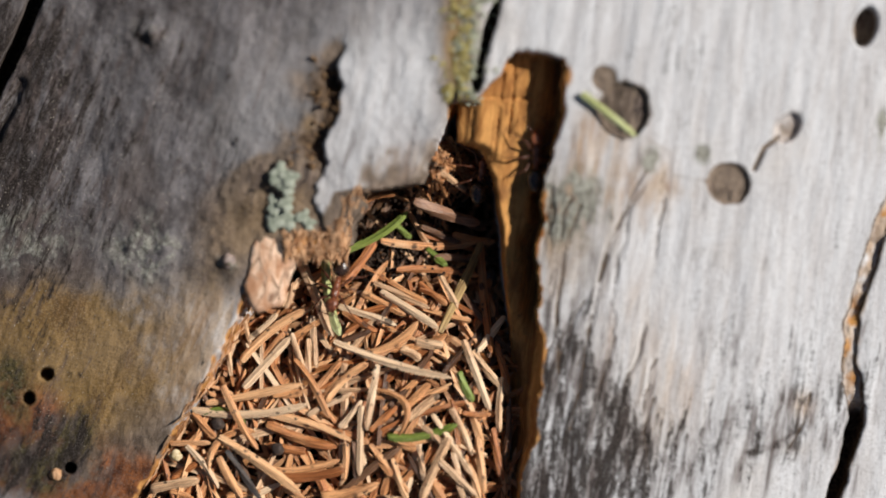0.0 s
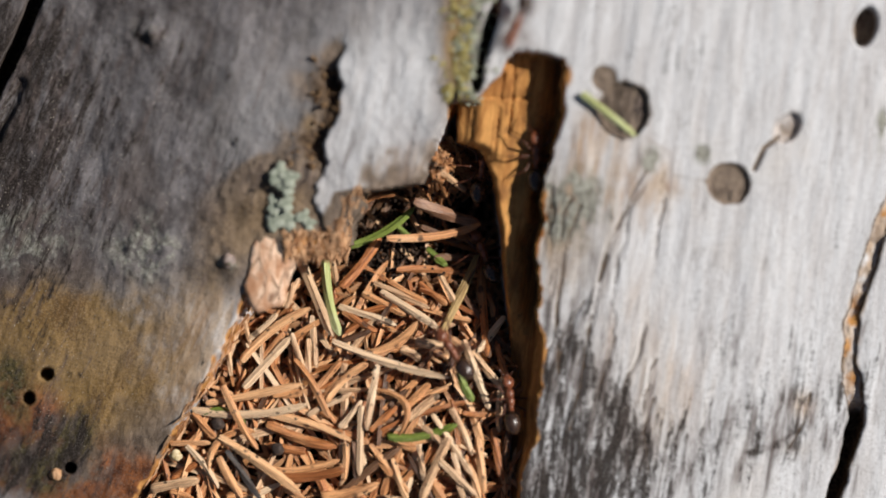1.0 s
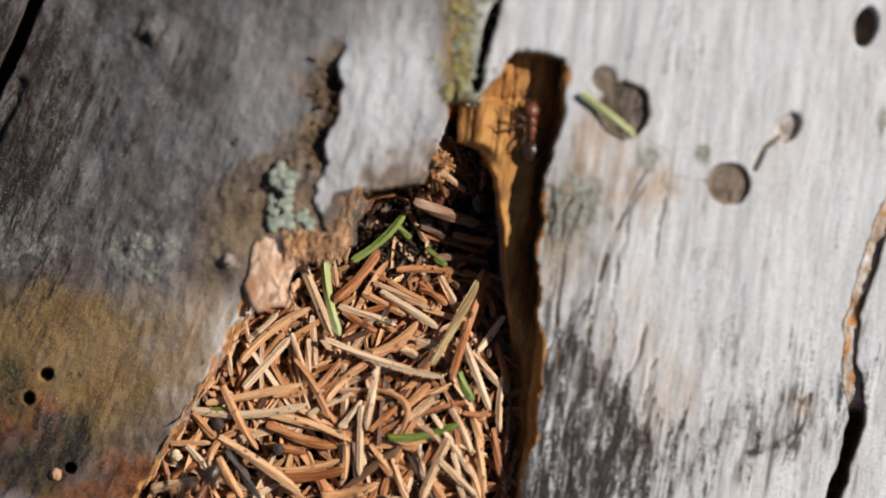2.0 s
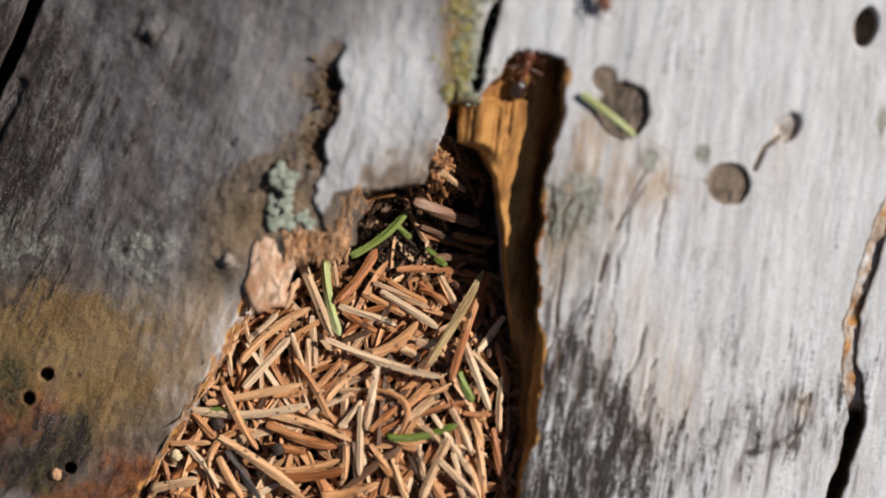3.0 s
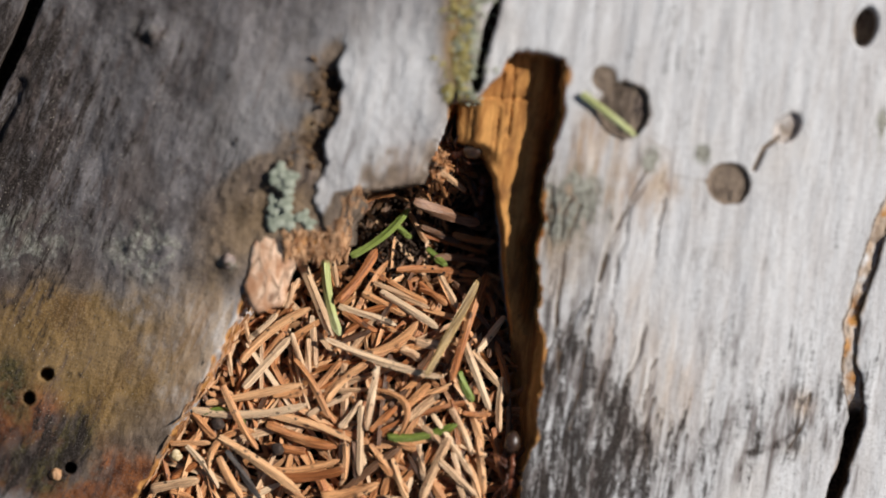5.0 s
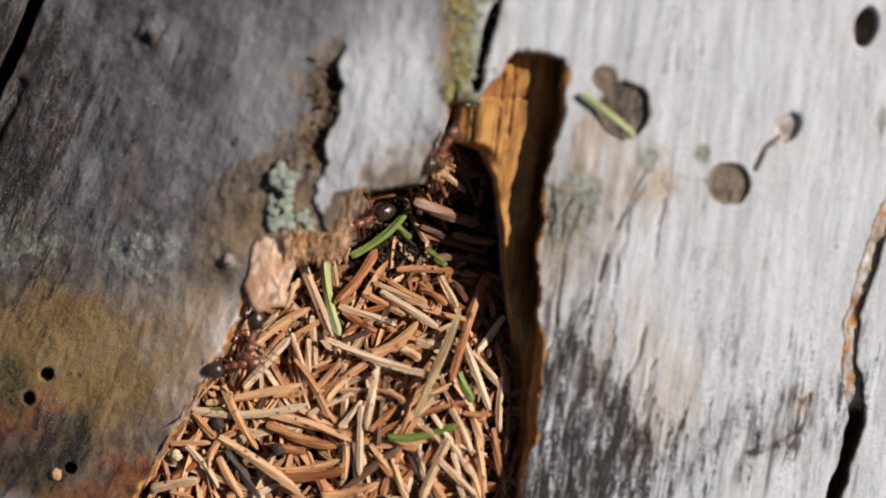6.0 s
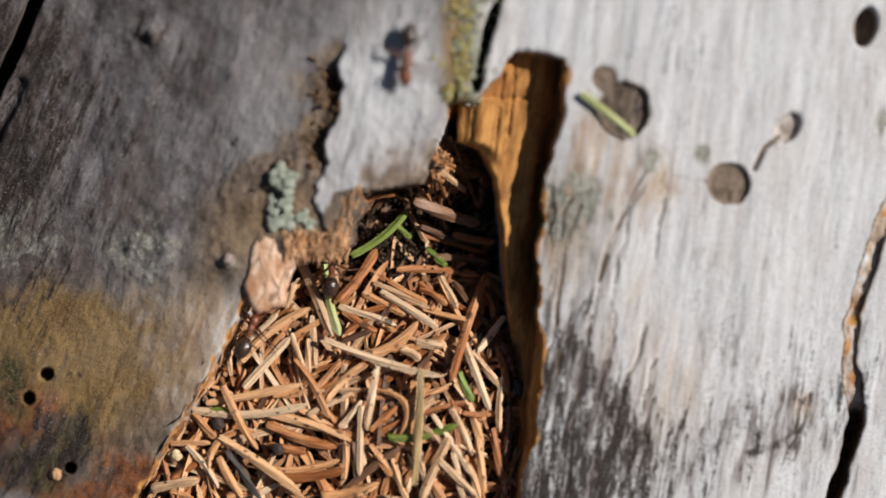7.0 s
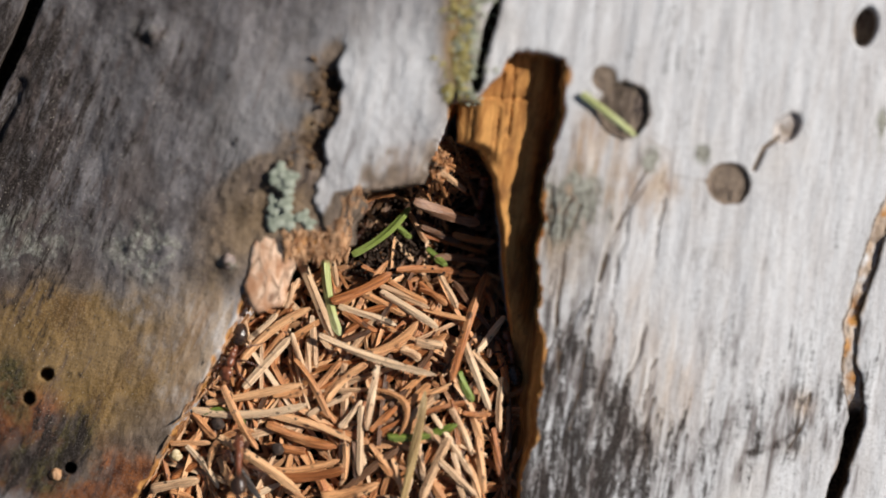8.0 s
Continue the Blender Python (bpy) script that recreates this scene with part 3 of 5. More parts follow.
    # brown dirt; hollow and cleft also carry painted shade beside the flake
    masks["mud_and_shade"] = np.clip(pit(x, y, 45.93, 24.19, 1.3, 2.1, -12) + pit(x, y, 19.64, 15.08, 2.95, 3.1) + pit(x, y, 31.15, 7.08, 2.35, 2.3) + 1.0 * pit(x, y, 17.48, 18.53, 1.35, 1.4)
                           + 0.5 * pit(x, y, 37.55, 13.24, 1.0, 1.2, 50, 0.5) + 0.45 * spot(x, y, 28.26, 10.40, 1.0, 1.4)
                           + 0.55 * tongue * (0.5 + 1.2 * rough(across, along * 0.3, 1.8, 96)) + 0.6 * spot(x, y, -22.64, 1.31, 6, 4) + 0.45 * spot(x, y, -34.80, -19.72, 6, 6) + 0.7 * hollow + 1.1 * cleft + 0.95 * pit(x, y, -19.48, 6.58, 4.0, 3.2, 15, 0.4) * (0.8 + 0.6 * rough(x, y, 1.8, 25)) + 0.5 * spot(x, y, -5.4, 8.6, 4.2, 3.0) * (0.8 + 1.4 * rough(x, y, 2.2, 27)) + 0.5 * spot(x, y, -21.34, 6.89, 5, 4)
                           + 0.7 * spot(x, y, -34.88, -25.12, 8, 4) + 0.6 * spot(x, y, -31.5, -6.2, 7, 5) * (0.8 + 0.8 * rough(x, y, 3, 84)), 0, 1) * near
    masks["mud_and_shade"] = np.clip(masks["mud_and_shade"] + gallery * near + 1.1 * step(-3.4, -1.7, dl) * step(2.6, 1.2, dl) * step(8.2, 6.0, y) * step(-1.18, 0.68, y)
                          + (0.9 * spot(x, y, -39.92, -21.98, 9, 7) + 0.9 * spot(x, y, -46.5, -21.0, 8, 6)) * near, 0, 1)
    # the d_right band paints shade along both sides of the right split
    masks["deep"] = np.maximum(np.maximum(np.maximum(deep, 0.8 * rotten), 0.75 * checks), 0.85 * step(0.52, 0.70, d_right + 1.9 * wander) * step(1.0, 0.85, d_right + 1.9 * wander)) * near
    masks["lean"] = lean
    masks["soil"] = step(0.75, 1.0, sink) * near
    part_of = np.where(sink * near > 0.6, 2, np.where(in_strip * near > 0.5, 1, 0))
    return z, masks, part_of


def spaced(fine, half, pitch, far, count):
    inner = np.arange(-half, half + pitch / 2, pitch)
    outer = half + (far - half) * np.linspace(0, 1, count + 1)[1:] ** fine
    return np.concatenate((-outer[::-1], inner, outer))


def build_log():
    half, fine = 54.0, 0.2
    start = [math.asin((s * half - AXIS_X) / RADIUS) for s in (-1, 1)]
    wrap = np.linspace(0, 1, 61)[1:] ** 1.6  # the flanks, round to the underside
    turn_l, turn_r = start[0] + (radians(-172) - start[0]) * wrap, start[1] + (radians(172) - start[1]) * wrap
    inner = np.arange(-half, half + fine / 2, fine)
    xs = np.concatenate(((-half + RADIUS * (turn_l - start[0]))[::-1], inner, half + RADIUS * (turn_r - start[1])))
    ys = spaced(1.7, 31.0, fine, 1150.0, 50)
    x, y = np.meshgrid(xs, ys)
    z, masks, part_of = log_surface(x, y)
    z = z - crown(x)
    angle = np.concatenate((turn_l[::-1], np.arcsin((inner - AXIS_X) / RADIUS), turn_r))
    z = z + RIDGE + RADIUS * np.cos(angle)[None, :] - RADIUS
    x = np.broadcast_to(AXIS_X + RADIUS * np.sin(angle), x.shape).copy()
    rows, cols = x.shape
    for k, inside in ((0, 1), (-1, -2)):  # the sawn ends
        x[k, :], z[k, :], y[k, :] = AXIS_X, RIDGE - RADIUS, y[inside, 0]
    co = np.stack((x, y, z), -1).reshape(-1, 3) * MM + np.array((0, 0, TOP))
    i = np.arange(rows * cols).reshape(rows, cols)
    quads = np.stack((i[:-1, :-1], i[:-1, 1:], i[1:, 1:], i[1:, :-1]), -1).reshape(-1, 4)
    kind_of = np.max(np.stack([part_of.reshape(-1)[quads[:, k]] for k in range(4)]), 0)
    base = new("dead_log")
    tagged(base, "weathered silver-grey dead log, cracked, with a needle-filled crevice", "log")
    for k, (name, label) in enumerate((("weathered_skin", "bleached grey wood with beetle holes and splits"),
                                       ("crevice_wall", "raw orange heart wood below the brow"),
                                       ("crevice_floor", "dark rotten wood mould under the needles"))):
        faces = quads[kind_of == k]
        used, faces = np.unique(faces, return_inverse=True)
        faces = faces.reshape(-1, 4)
        me = bpy.data.meshes.new(name)
        me.vertices.add(len(used))
        me.vertices.foreach_set("co", co[used].astype(np.float32).ravel())
        me.loops.add(faces.size)
        me.loops.foreach_set("vertex_index", faces.ravel().astype(np.int32))
        me.polygons.add(len(faces))
        me.polygons.foreach_set("loop_start", np.arange(0, faces.size, 4, dtype=np.int32))
        me.polygons.foreach_set("loop_total", np.full(len(faces), 4, dtype=np.int32))
        me.polygons.foreach_set("use_smooth", np.ones(len(faces), dtype=bool))
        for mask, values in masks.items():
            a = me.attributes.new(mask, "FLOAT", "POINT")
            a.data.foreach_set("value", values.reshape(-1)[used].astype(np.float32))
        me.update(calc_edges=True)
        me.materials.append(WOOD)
        ob = tagged(new(name, me), label)
        ob.parent = base
    return base


def part(name, bm, material, parent, label=""):
    me = bpy.data.meshes.new(name)
    bm.to_mesh(me)
    bm.free()
    me.materials.append(material)
    ob = new(name, me)
    ob.parent = parent
    return tagged(ob, label)


def build_ground():
    bm = bmesh.new()
    bmesh.ops.create_grid(bm, x_segments=60, y_segments=60, size=1.0)
    for v in bm.verts:
        v.co.x, v.co.y = math.copysign(abs(v.co.x) ** 3, v.co.x) * 400, math.copysign(abs(v.co.y) ** 3, v.co.y) * 400
        v.co.z = 0.03 * noise.noise(v.co * 1.3) - 0.01
    ob = part("ground", bm, GROUND, None)
    tagged(ob, "brown forest floor beneath the dead log", "ground", kind="structure")


build_ground()
build_log()

# ---- spruce needles in the crevice ----
LABELS = {NEEDLE: "dry orange-brown spruce needle lying in the crevice",
          NEEDLE_RUST: "rust-red dry spruce needle lying in the crevice",
          NEEDLE_PALE: "bleached tan spruce needle with black specks, in the crevice",
          NEEDLE_DARK: "dark brown old spruce needle among the litter",
          NEEDLE_BROWN: "broad grey-brown ribbed spruce needle by the cavity",
          NEEDLE_BLACK: "blackened old spruce needle among the litter",
          NEEDLE_FADED: "faded pale green spruce needle on the dry litter",
          NEEDLE_GREEN: "fresh green spruce needle on the dry litter"}


def needle_mesh(length, width, bow, seed, name="needle"):
    """A four-edged needle along x, blunt at its foot and pointed at its tip, in metres."""
    rng = random.Random(seed)
    stations = (0, 0.02, 0.07, 0.18, 0.32, 0.46, 0.60, 0.74, 0.86, 0.93, 0.98, 1)
    rings, sides = len(stations), 8
    twist, sag = rng.uniform(-0.9, 0.9), rng.uniform(-0.03, 0.03) * length
    kink, groove, flat = rng.uniform(-0.12, 0.12), rng.uniform(0.64, 0.82), rng.uniform(0.55, 0.85)
    verts, faces = [], []
    for i in range(rings):
        t = stations[i]
        s = 2 * t - 1
        taper = min(1.0, 0.66 + 9.0 * t, 0.30 + 8.0 * (1 - t)) * (1 + 0.06 * math.sin(9 * t + seed))
        for k in range(sides):
            a = 2 * math.pi * k / sides + twist * s
            r = 0.425 * width * taper * (1.0 if k % 2 == 0 else groove)
            off = bow * (1 - s * s) + kink * math.sin(4.5 * t + seed)
            verts.append(((t - 0.5) * length * MM, (off + r * math.cos(a)) * MM, (sag * (1 - s * s) + flat * r * math.sin(a)) * MM))
    for i in range(rings - 1):
        for k in range(sides):
            a, b = i * sides + k, i * sides + (k + 1) % sides
            faces.append((a, b, b + sides, a + sides))
    faces.append(tuple(range(sides))[::-1])
    faces.append(tuple(range((rings - 1) * sides, rings * sides)))
    me = bpy.data.meshes.new(name)
    me.from_pydata(verts, [], faces)
    around, along = me.attributes.new("around", "FLOAT", "POINT"), me.attributes.new("along", "FLOAT", "POINT")
    around.data.foreach_set("value", [abs(1 - 2 * (i % sides) / sides) for i in range(len(verts))])
    along.data.foreach_set("value", [(i // sides) / (rings - 1) for i in range(len(verts))])
    me.update()
    return me


def needle_pose(x0, y0, x1, y1, lift, bow=0.0):
    """Lies on the pile from one point of the plan to another."""
    z0 = float(pile_height(np.array(x0), np.array(y0))) + lift
    z1 = float(pile_height(np.array(x1), np.array(y1))) + lift
    dx, dy = x1 - x0, y1 - y0
    turn = math.degrees(math.atan2(dy, dx))
    pitch = -math.degrees(math.atan2(z1 - z0, math.hypot(dx, dy)))
    m = pose((x0 + x1) / 2 * MM, (y0 + y1) / 2 * MM, TOP + (z0 + z1) / 2 * MM, 0, 0, turn)
    return m @ pose(0, 0, 0, 0, max(-50, min(50, pitch)), 0)


def top_pose(x0, y0, x1, y1, lift):
    """Like needle_pose, raised until the whole needle clears the pile between its ends."""
    t = np.linspace(0, 1, 9)
    z = pile_height(x0 + t * (x1 - x0), y0 + t * (y1 - y0))
    return needle_pose(x0, y0, x1, y1, lift + float(np.max(z - (z[0] + t * (z[-1] - z[0])))))


def needle(x0, y0, x1, y1, bow, width, material, lift, label=""):
    me = needle_mesh(math.hypot(x1 - x0, y1 - y0), width, bow, int(abs(x0 * 13 + y1 * 7) * 10))
    me.materials.append(material)
    ob = new("spruce_needle", me)
    ob.matrix_world = needle_pose(x0, y0, x1, y1, lift)
    return tagged(ob, label or LABELS[material], "spruce needle", "spruce needles in the crevice")


def in_pile(x, y, margin=0.0):
    return edge(y, BANK) + 0.8 - margin < x < edge(y, WALL) - 0.3 + margin


def lower_needles():
    """The needles that show between the uppermost ones."""
    rng = random.Random(4)
    shapes = []
    for material in (NEEDLE, NEEDLE_RUST, NEEDLE_PALE, NEEDLE_DARK):
        for k in range(4):
            me = needle_mesh(rng.uniform(6.5, 11.5), rng.uniform(0.85, 1.2), rng.uniform(-0.6, 0.6), k * 3 + 1)
            me.materials.append(material)
            shapes.append((material, me))
    count = 0
    while count < 190:
        x, y = rng.uniform(-34, 8), rng.uniform(-30, 3)
        if y > -2 and rng.random() < 0.93:
            continue
        a = math.radians(rng.gauss(65, 55))
        if not (in_pile(x, y) and in_pile(x + 3.5 * math.cos(a), y + 3.5 * math.sin(a), 0.4)
                and in_pile(x - 3.5 * math.cos(a), y - 3.5 * math.sin(a), 0.4)):
            continue
        material, me = shapes[rng.choice((0, 1, 2, 3, 0, 1, 2, 3, 4, 5, 6, 7, 8, 9, 10, 11, 12, 13))]
        ob = new("spruce_needle", me)
        c, s = 4 * math.cos(a), 4 * math.sin(a)
        ob.matrix_world = needle_pose(x - c, y - s, x + c, y + s, rng.uniform(-1.25, -0.2) + (0.3 if y < -14 else 0.0)) @ pose(0, 0, 0, rng.uniform(0, 90), rng.uniform(-7, 7), 0)
        tagged(ob, LABELS[material], "spruce needle", "spruce needles in the crevice")
        count += 1


def joined(name, pieces, material, label, category):
    """Many small pieces as one mesh: (vertices, faces) each."""
    verts, faces, around, along = [], [], [], []
    for vs, fs in pieces:
        n = len(verts)
        verts += vs
        faces += [tuple(n + i for i in f) for f in fs]
        around += [abs(1 - 2 * (i % 8) / 8) for i in range(len(vs))]
        along += [(i // 8) / 11 for i in range(len(vs))]
    me = bpy.data.meshes.new(name)
    me.from_pydata([tuple(v) for v in verts], [], faces)
    for key, values in (("around", around), ("along", along)):
        me.attributes.new(key, "FLOAT", "POINT").data.foreach_set("value", values)
    me.update()
    me.materials.append(material)
    return tagged(new(name, me), label, category, kind="stuff")


def crumb(rng, size):
    """A ragged lump or short shred."""
    long_way = rng.choice((1.3, 1.6, 2.6, 3.6))
    bm = bmesh.new()
    bmesh.ops.create_icosphere(bm, subdivisions=1, radius=size)
    for v in bm.verts:
        v.co *= rng.uniform(0.6, 1.35)
        v.co.x *= long_way
    turn = Euler([rng.uniform(0, 6.3) for _ in range(3)]).to_matrix()
    data = [turn @ v.co for v in bm.verts], [tuple(v.index for v in f.verts) for f in bm.faces]
    bm.free()
    return data


def litter():
    rng = random.Random(9)
    bits, shaded, crumbs = [], [], []
    for _ in range(1300):
        x, y = rng.uniform(-35, 8), rng.uniform(-30, 14)
        if not in_pile(x, y, 0.5) or (-2.0 < y < 6.5 and rng.random() < (0.78 if y < 1.5 else 0.5)):
            continue
        me = needle_mesh(rng.uniform(3.0, 8.5), rng.uniform(0.6, 1.05), rng.uniform(-0.3, 0.3), rng.randrange(99), "scrap")
        turn = rng.gauss(1.1, 0.9)
        c, s = 2.5 * math.cos(turn), 2.5 * math.sin(turn)
        m = needle_pose(x - c, y - s, x + c, y + s, rng.uniform(-2.8, -0.9) + (0.4 if y < -14 else 0.0)) @ pose(0, 0, 0, rng.uniform(0, 90), rng.uniform(-15, 15), 0)
        # near the cavity most scraps take the twin with painted shade
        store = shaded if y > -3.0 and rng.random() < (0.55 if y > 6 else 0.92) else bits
        store.append(([m @ v.co for v in me.vertices], [tuple(p.vertices) for p in me.polygons]))
        bpy.data.meshes.remove(me)
    for _ in range(150):
        x, y = rng.gauss(-0.38, 2.1), rng.gauss(9.47, 2.5)
        if not in_pile(x, y, 0.9):
            continue
        me = needle_mesh(rng.uniform(1.2, 4.2), rng.uniform(0.35, 0.8), rng.uniform(-0.2, 0.2), rng.randrange(99), "scrap")
        turn = rng.gauss(-0.8, 0.8)
        m = needle_pose(x - math.cos(turn), y - math.sin(turn), x + math.cos(turn), y + math.sin(turn), rng.uniform(-1.2, 0.4))
        m = m @ pose(0, 0, 0, rng.uniform(0, 90), rng.uniform(-12, 12), 0)
        bits.append(([m @ v.co for v in me.vertices], [tuple(p.vertices) for p in me.polygons]))
        bpy.data.meshes.remove(me)
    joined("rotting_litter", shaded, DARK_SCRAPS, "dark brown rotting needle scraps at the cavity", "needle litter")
    joined("needle_litter", bits, SCRAPS, "broken rust-brown needle scraps under the pile", "needle litter")
    for _ in range(1100):
        x, y = rng.gauss(-5.92, 2.2), rng.gauss(0.06, 1.9)
        if rng.random() < 0.45:
            x, y = rng.uniform(-12, 6), rng.uniform(-3, 14)
        if not in_pile(x, y, 0.4):
            continue
        z = float(pile_height(np.array(x), np.array(y))) + rng.uniform(-1.4, 0.1)
        vs, fs = crumb(rng, rng.uniform(0.06, 0.22) * MM)
        crumbs.append(([v + Vector((x * MM, y * MM, TOP + z * MM)) for v in vs], fs))
    joined("mould_crumbs", crumbs, SOIL, "black crumbs of rotten wood between the needles", "wood mould")


needle(-16.14, -0.88, -12.06, -9.99, 0, 1.25, NEEDLE_PALE, 0.9)
needle(-13.25, -0.88, -11.49, -9.86, -0.3, 1.25, NEEDLE_FADED, 1.1)
needle(-12.50, -0.25, -11.75, -4.46, 0, 0.75, NEEDLE_PALE, 0.5)
needle(-22.44, -12.44, -14.75, -6.56, 0.6, 1.12, NEEDLE, 0.8)
needle(-21.50, -10.06, -18.38, -7.19, 0, 0.75, NEEDLE_PALE, 0.4)
needle(-22.12, -15.44, -17.00, -9.81, 0, 1.06, NEEDLE_PALE, 0.6)
needle(-16.81, -9.31, -15.44, -13.81, 0, 0.81, NEEDLE_PALE, 0.5)
needle(-14.57, -7.35, -14.07, -13.25, 0, 0.88, NEEDLE_PALE, 0.3)
needle(-17.84, -6.53, -15.95, -3.20, 0, 0.88, NEEDLE_PALE, 0.1)
needle(-11.56, -6.22, -5.15, -8.54, 0, 0.88, NEEDLE_PALE, 0.6)
needle(-11.24, -6.97, -7.29, -9.17, 0, 0.94, NEEDLE_RUST, 0.3)
needle(-11.19, -10.31, -7.94, -9.00, 0, 0.75, NEEDLE_DARK, 0.3)
needle(-9.12, -11.69, -2.75, -8.06, -0.9, 1.25, NEEDLE, 0.8)
needle(-5.88, -11.31, 0.50, -9.44, -0.3, 0.94, NEEDLE, 0.5)
needle(-7.79, -3.71, -1.38, -6.60, 0, 0.94, NEEDLE_PALE, 0.3)
needle(-6.22, -3.52, -1.70, -6.22, 0, 1.00, NEEDLE, 0.4)
needle(-9.04, -4.96, -3.89, -7.29, 0, 0.94, NEEDLE, 0.2)
needle(-7.03, -4.65, -0.44, -8.79, 0, 1.06, NEEDLE_PALE, 0.6)
needle(-2.76, -3.71, 0.50, -6.28, 0, 0.88, NEEDLE_RUST, 0.3)
needle(-0.25, -2.95, 1.63, -6.66, 0, 0.81, NEEDLE_PALE, 0.4)
needle(-5.28, -2.32, 4.15, -2.95, 0.3, 1.00, NEEDLE_RUST, 0.8)
needle(7.10, -7.35, 3.52, -11.68, 0, 1.00, NEEDLE_PALE, 0.9)
needle(5.53, -3.08, 3.39, -9.17, 0, 0.88, NEEDLE_RUST, 0.2)
needle(-2.45, 1.70, 5.21, -0.69, 0, 0.81, NEEDLE_RUST, 0.0)
needle(-5.28, 2.70, -3.58, 1.19, 0, 0.81, NEEDLE_GREEN, 0.2)
needle(-1.82, 0.06, 0.50, -1.95, 0, 1.00, NEEDLE_GREEN, 0.3)
needle(-3.55, 5.55, 4.40, 2.75, -0.3, 1.65, NEEDLE_BROWN, 3.4)
needle(-0.95, 9.20, 3.30, 5.80, 0, 0.80, NEEDLE_PALE, 1.1)
needle(-2.20, 8.20, 0.60, 6.10, 0.1, 0.70, NEEDLE_RUST, 1.0)
needle(-1.60, 10.80, 0.90, 8.60, 0, 0.70, NEEDLE, 1.0)
needle(-24.44, -15.12, -20.50, -22.19, -0.2, 1.00, NEEDLE, 1.6)
needle(-26.31, -17.19, -15.50, -15.00, 0, 1.06, NEEDLE, 0.9)
needle(-27.88, -17.88, -14.88, -17.25, -0.7, 1.06, NEEDLE_PALE, 1.2)
needle(-27.88, -18.19, -25.12, -21.00, 0, 1.00, NEEDLE, 1.0)
needle(-21.50, -17.94, -10.12, -21.25, 0.5, 1.12, NEEDLE, 0.9)
needle(-19.62, -19.44, -11.75, -21.94, -0.3, 1.38, NEEDLE_RUST, 0.7)
needle(-26.50, -18.25, -21.88, -19.19, 0.8, 0.88, NEEDLE_GREEN, 1.0)
needle(-24.94, -20.81, -15.75, -27.06, 0.3, 1.25, NEEDLE, 1.2)
needle(-21.06, -20.06, -26.00, -24.56, -1.6, 0.94, NEEDLE, 0.8)
needle(-30.38, -21.56, -25.75, -21.56, 0, 0.75, NEEDLE, 0.7)
needle(-28.50, -21.81, -24.88, -26.56, 0.3, 0.81, NEEDLE_PALE, 0.9)
needle(-24.94, -23.06, -22.31, -27.69, 0, 1.12, NEEDLE, 0.6)
needle(-24.00, -22.31, -20.12, -27.81, 0, 0.88, NEEDLE_BLACK, 1.1)
needle(-20.88, -24.06, -11.38, -23.44, -0.8, 1.06, NEEDLE, 0.5)
needle(-17.94, -25.31, -10.75, -24.31, -0.4, 1.19, NEEDLE_RUST, 0.8)
needle(-32.50, -26.69, -27.00, -25.56, 0, 1.25, NEEDLE_PALE, 0.7)
needle(-16.50, -12.19, -12.56, -18.69, 0.3, 0.94, NEEDLE, 1.0)
needle(-14.94, -18.50, -10.12, -15.81, 0, 0.81, NEEDLE_PALE, 0.6)
needle(-19.00, -16.31, -14.50, -15.69, 0, 1.12, NEEDLE, 0.2)
needle(-13.50, -27.06, -7.00, -25.94, -0.5, 1.38, NEEDLE, 0.8)
needle(-7.25, -12.75, -8.44, -20.06, 0, 1.06, NEEDLE_PALE, 1.0)
needle(-8.94, -17.31, -9.31, -25.06, 0, 0.88, NEEDLE_PALE, 0.9)
needle(-10.75, -21.50, -10.88, -25.69, 0, 0.88, NEEDLE, 0.6)
needle(-9.81, -21.31, -9.56, -25.69, 0, 0.88, NEEDLE_DARK, 0.4)
needle(-7.25, -15.56, -4.88, -20.69, 2.2, 0.94, NEEDLE_RUST, 1.1)
needle(-4.31, -17.56, -1.38, -14.94, 0, 1.06, NEEDLE, 0.7)
needle(-3.88, -18.94, -0.44, -16.00, 0, 1.19, NEEDLE_PALE, 0.6)
needle(-8.06, -20.19, -5.00, -17.31, 0, 0.94, NEEDLE_RUST, 0.3)
needle(-6.12, -20.69, 1.62, -19.44, -0.6, 1.06, NEEDLE_GREEN, 1.0)
needle(-1.19, -18.25, 3.25, -25.06, 0, 0.94, NEEDLE_PALE, 0.9)
needle(-2.25, -19.56, 0.25, -21.81, 0, 0.88, NEEDLE_PALE, 1.0)
needle(0.62, -20.81, -2.50, -27.81, 0, 1.19, NEEDLE_PALE, 1.3)
needle(-0.38, -23.31, 3.62, -27.19, 0, 0.94, NEEDLE_PALE, 1.4)
needle(1.75, -13.56, 3.25, -16.94, 0, 1.00, NEEDLE_GREEN, 0.7)
needle(2.12, -18.06, 5.38, -18.44, 0, 0.81, NEEDLE_RUST, 1.0)
needle(1.31, -14.94, 4.50, -22.19, 0.4, 1.12, NEEDLE, 0.3)
needle(1.00, -17.56, 3.25, -22.81, 0, 0.94, NEEDLE_PALE, 0.6)
needle(3.81, -20.94, 4.56, -27.06, 0, 1.06, NEEDLE, 0.7)
needle(2.25, -10.06, 5.25, -17.88, 0, 1.00, NEEDLE_PALE, 0.8)
needle(3.25, -11.31, 6.75, -15.69, 0, 0.94, NEEDLE_PALE, 0.6)
needle(5.50, -19.81, 6.62, -25.69, 0, 0.94, NEEDLE_RUST, 0.6)
needle(-7.12, -22.56, -3.88, -27.06, 0, 0.94, NEEDLE, 0.6)
needle(-5.75, -23.19, -3.88, -27.81, 0, 0.88, NEEDLE, 0.8)
needle(-8.06, -21.56, -5.75, -25.19, 0, 0.88, NEEDLE, 0.5)
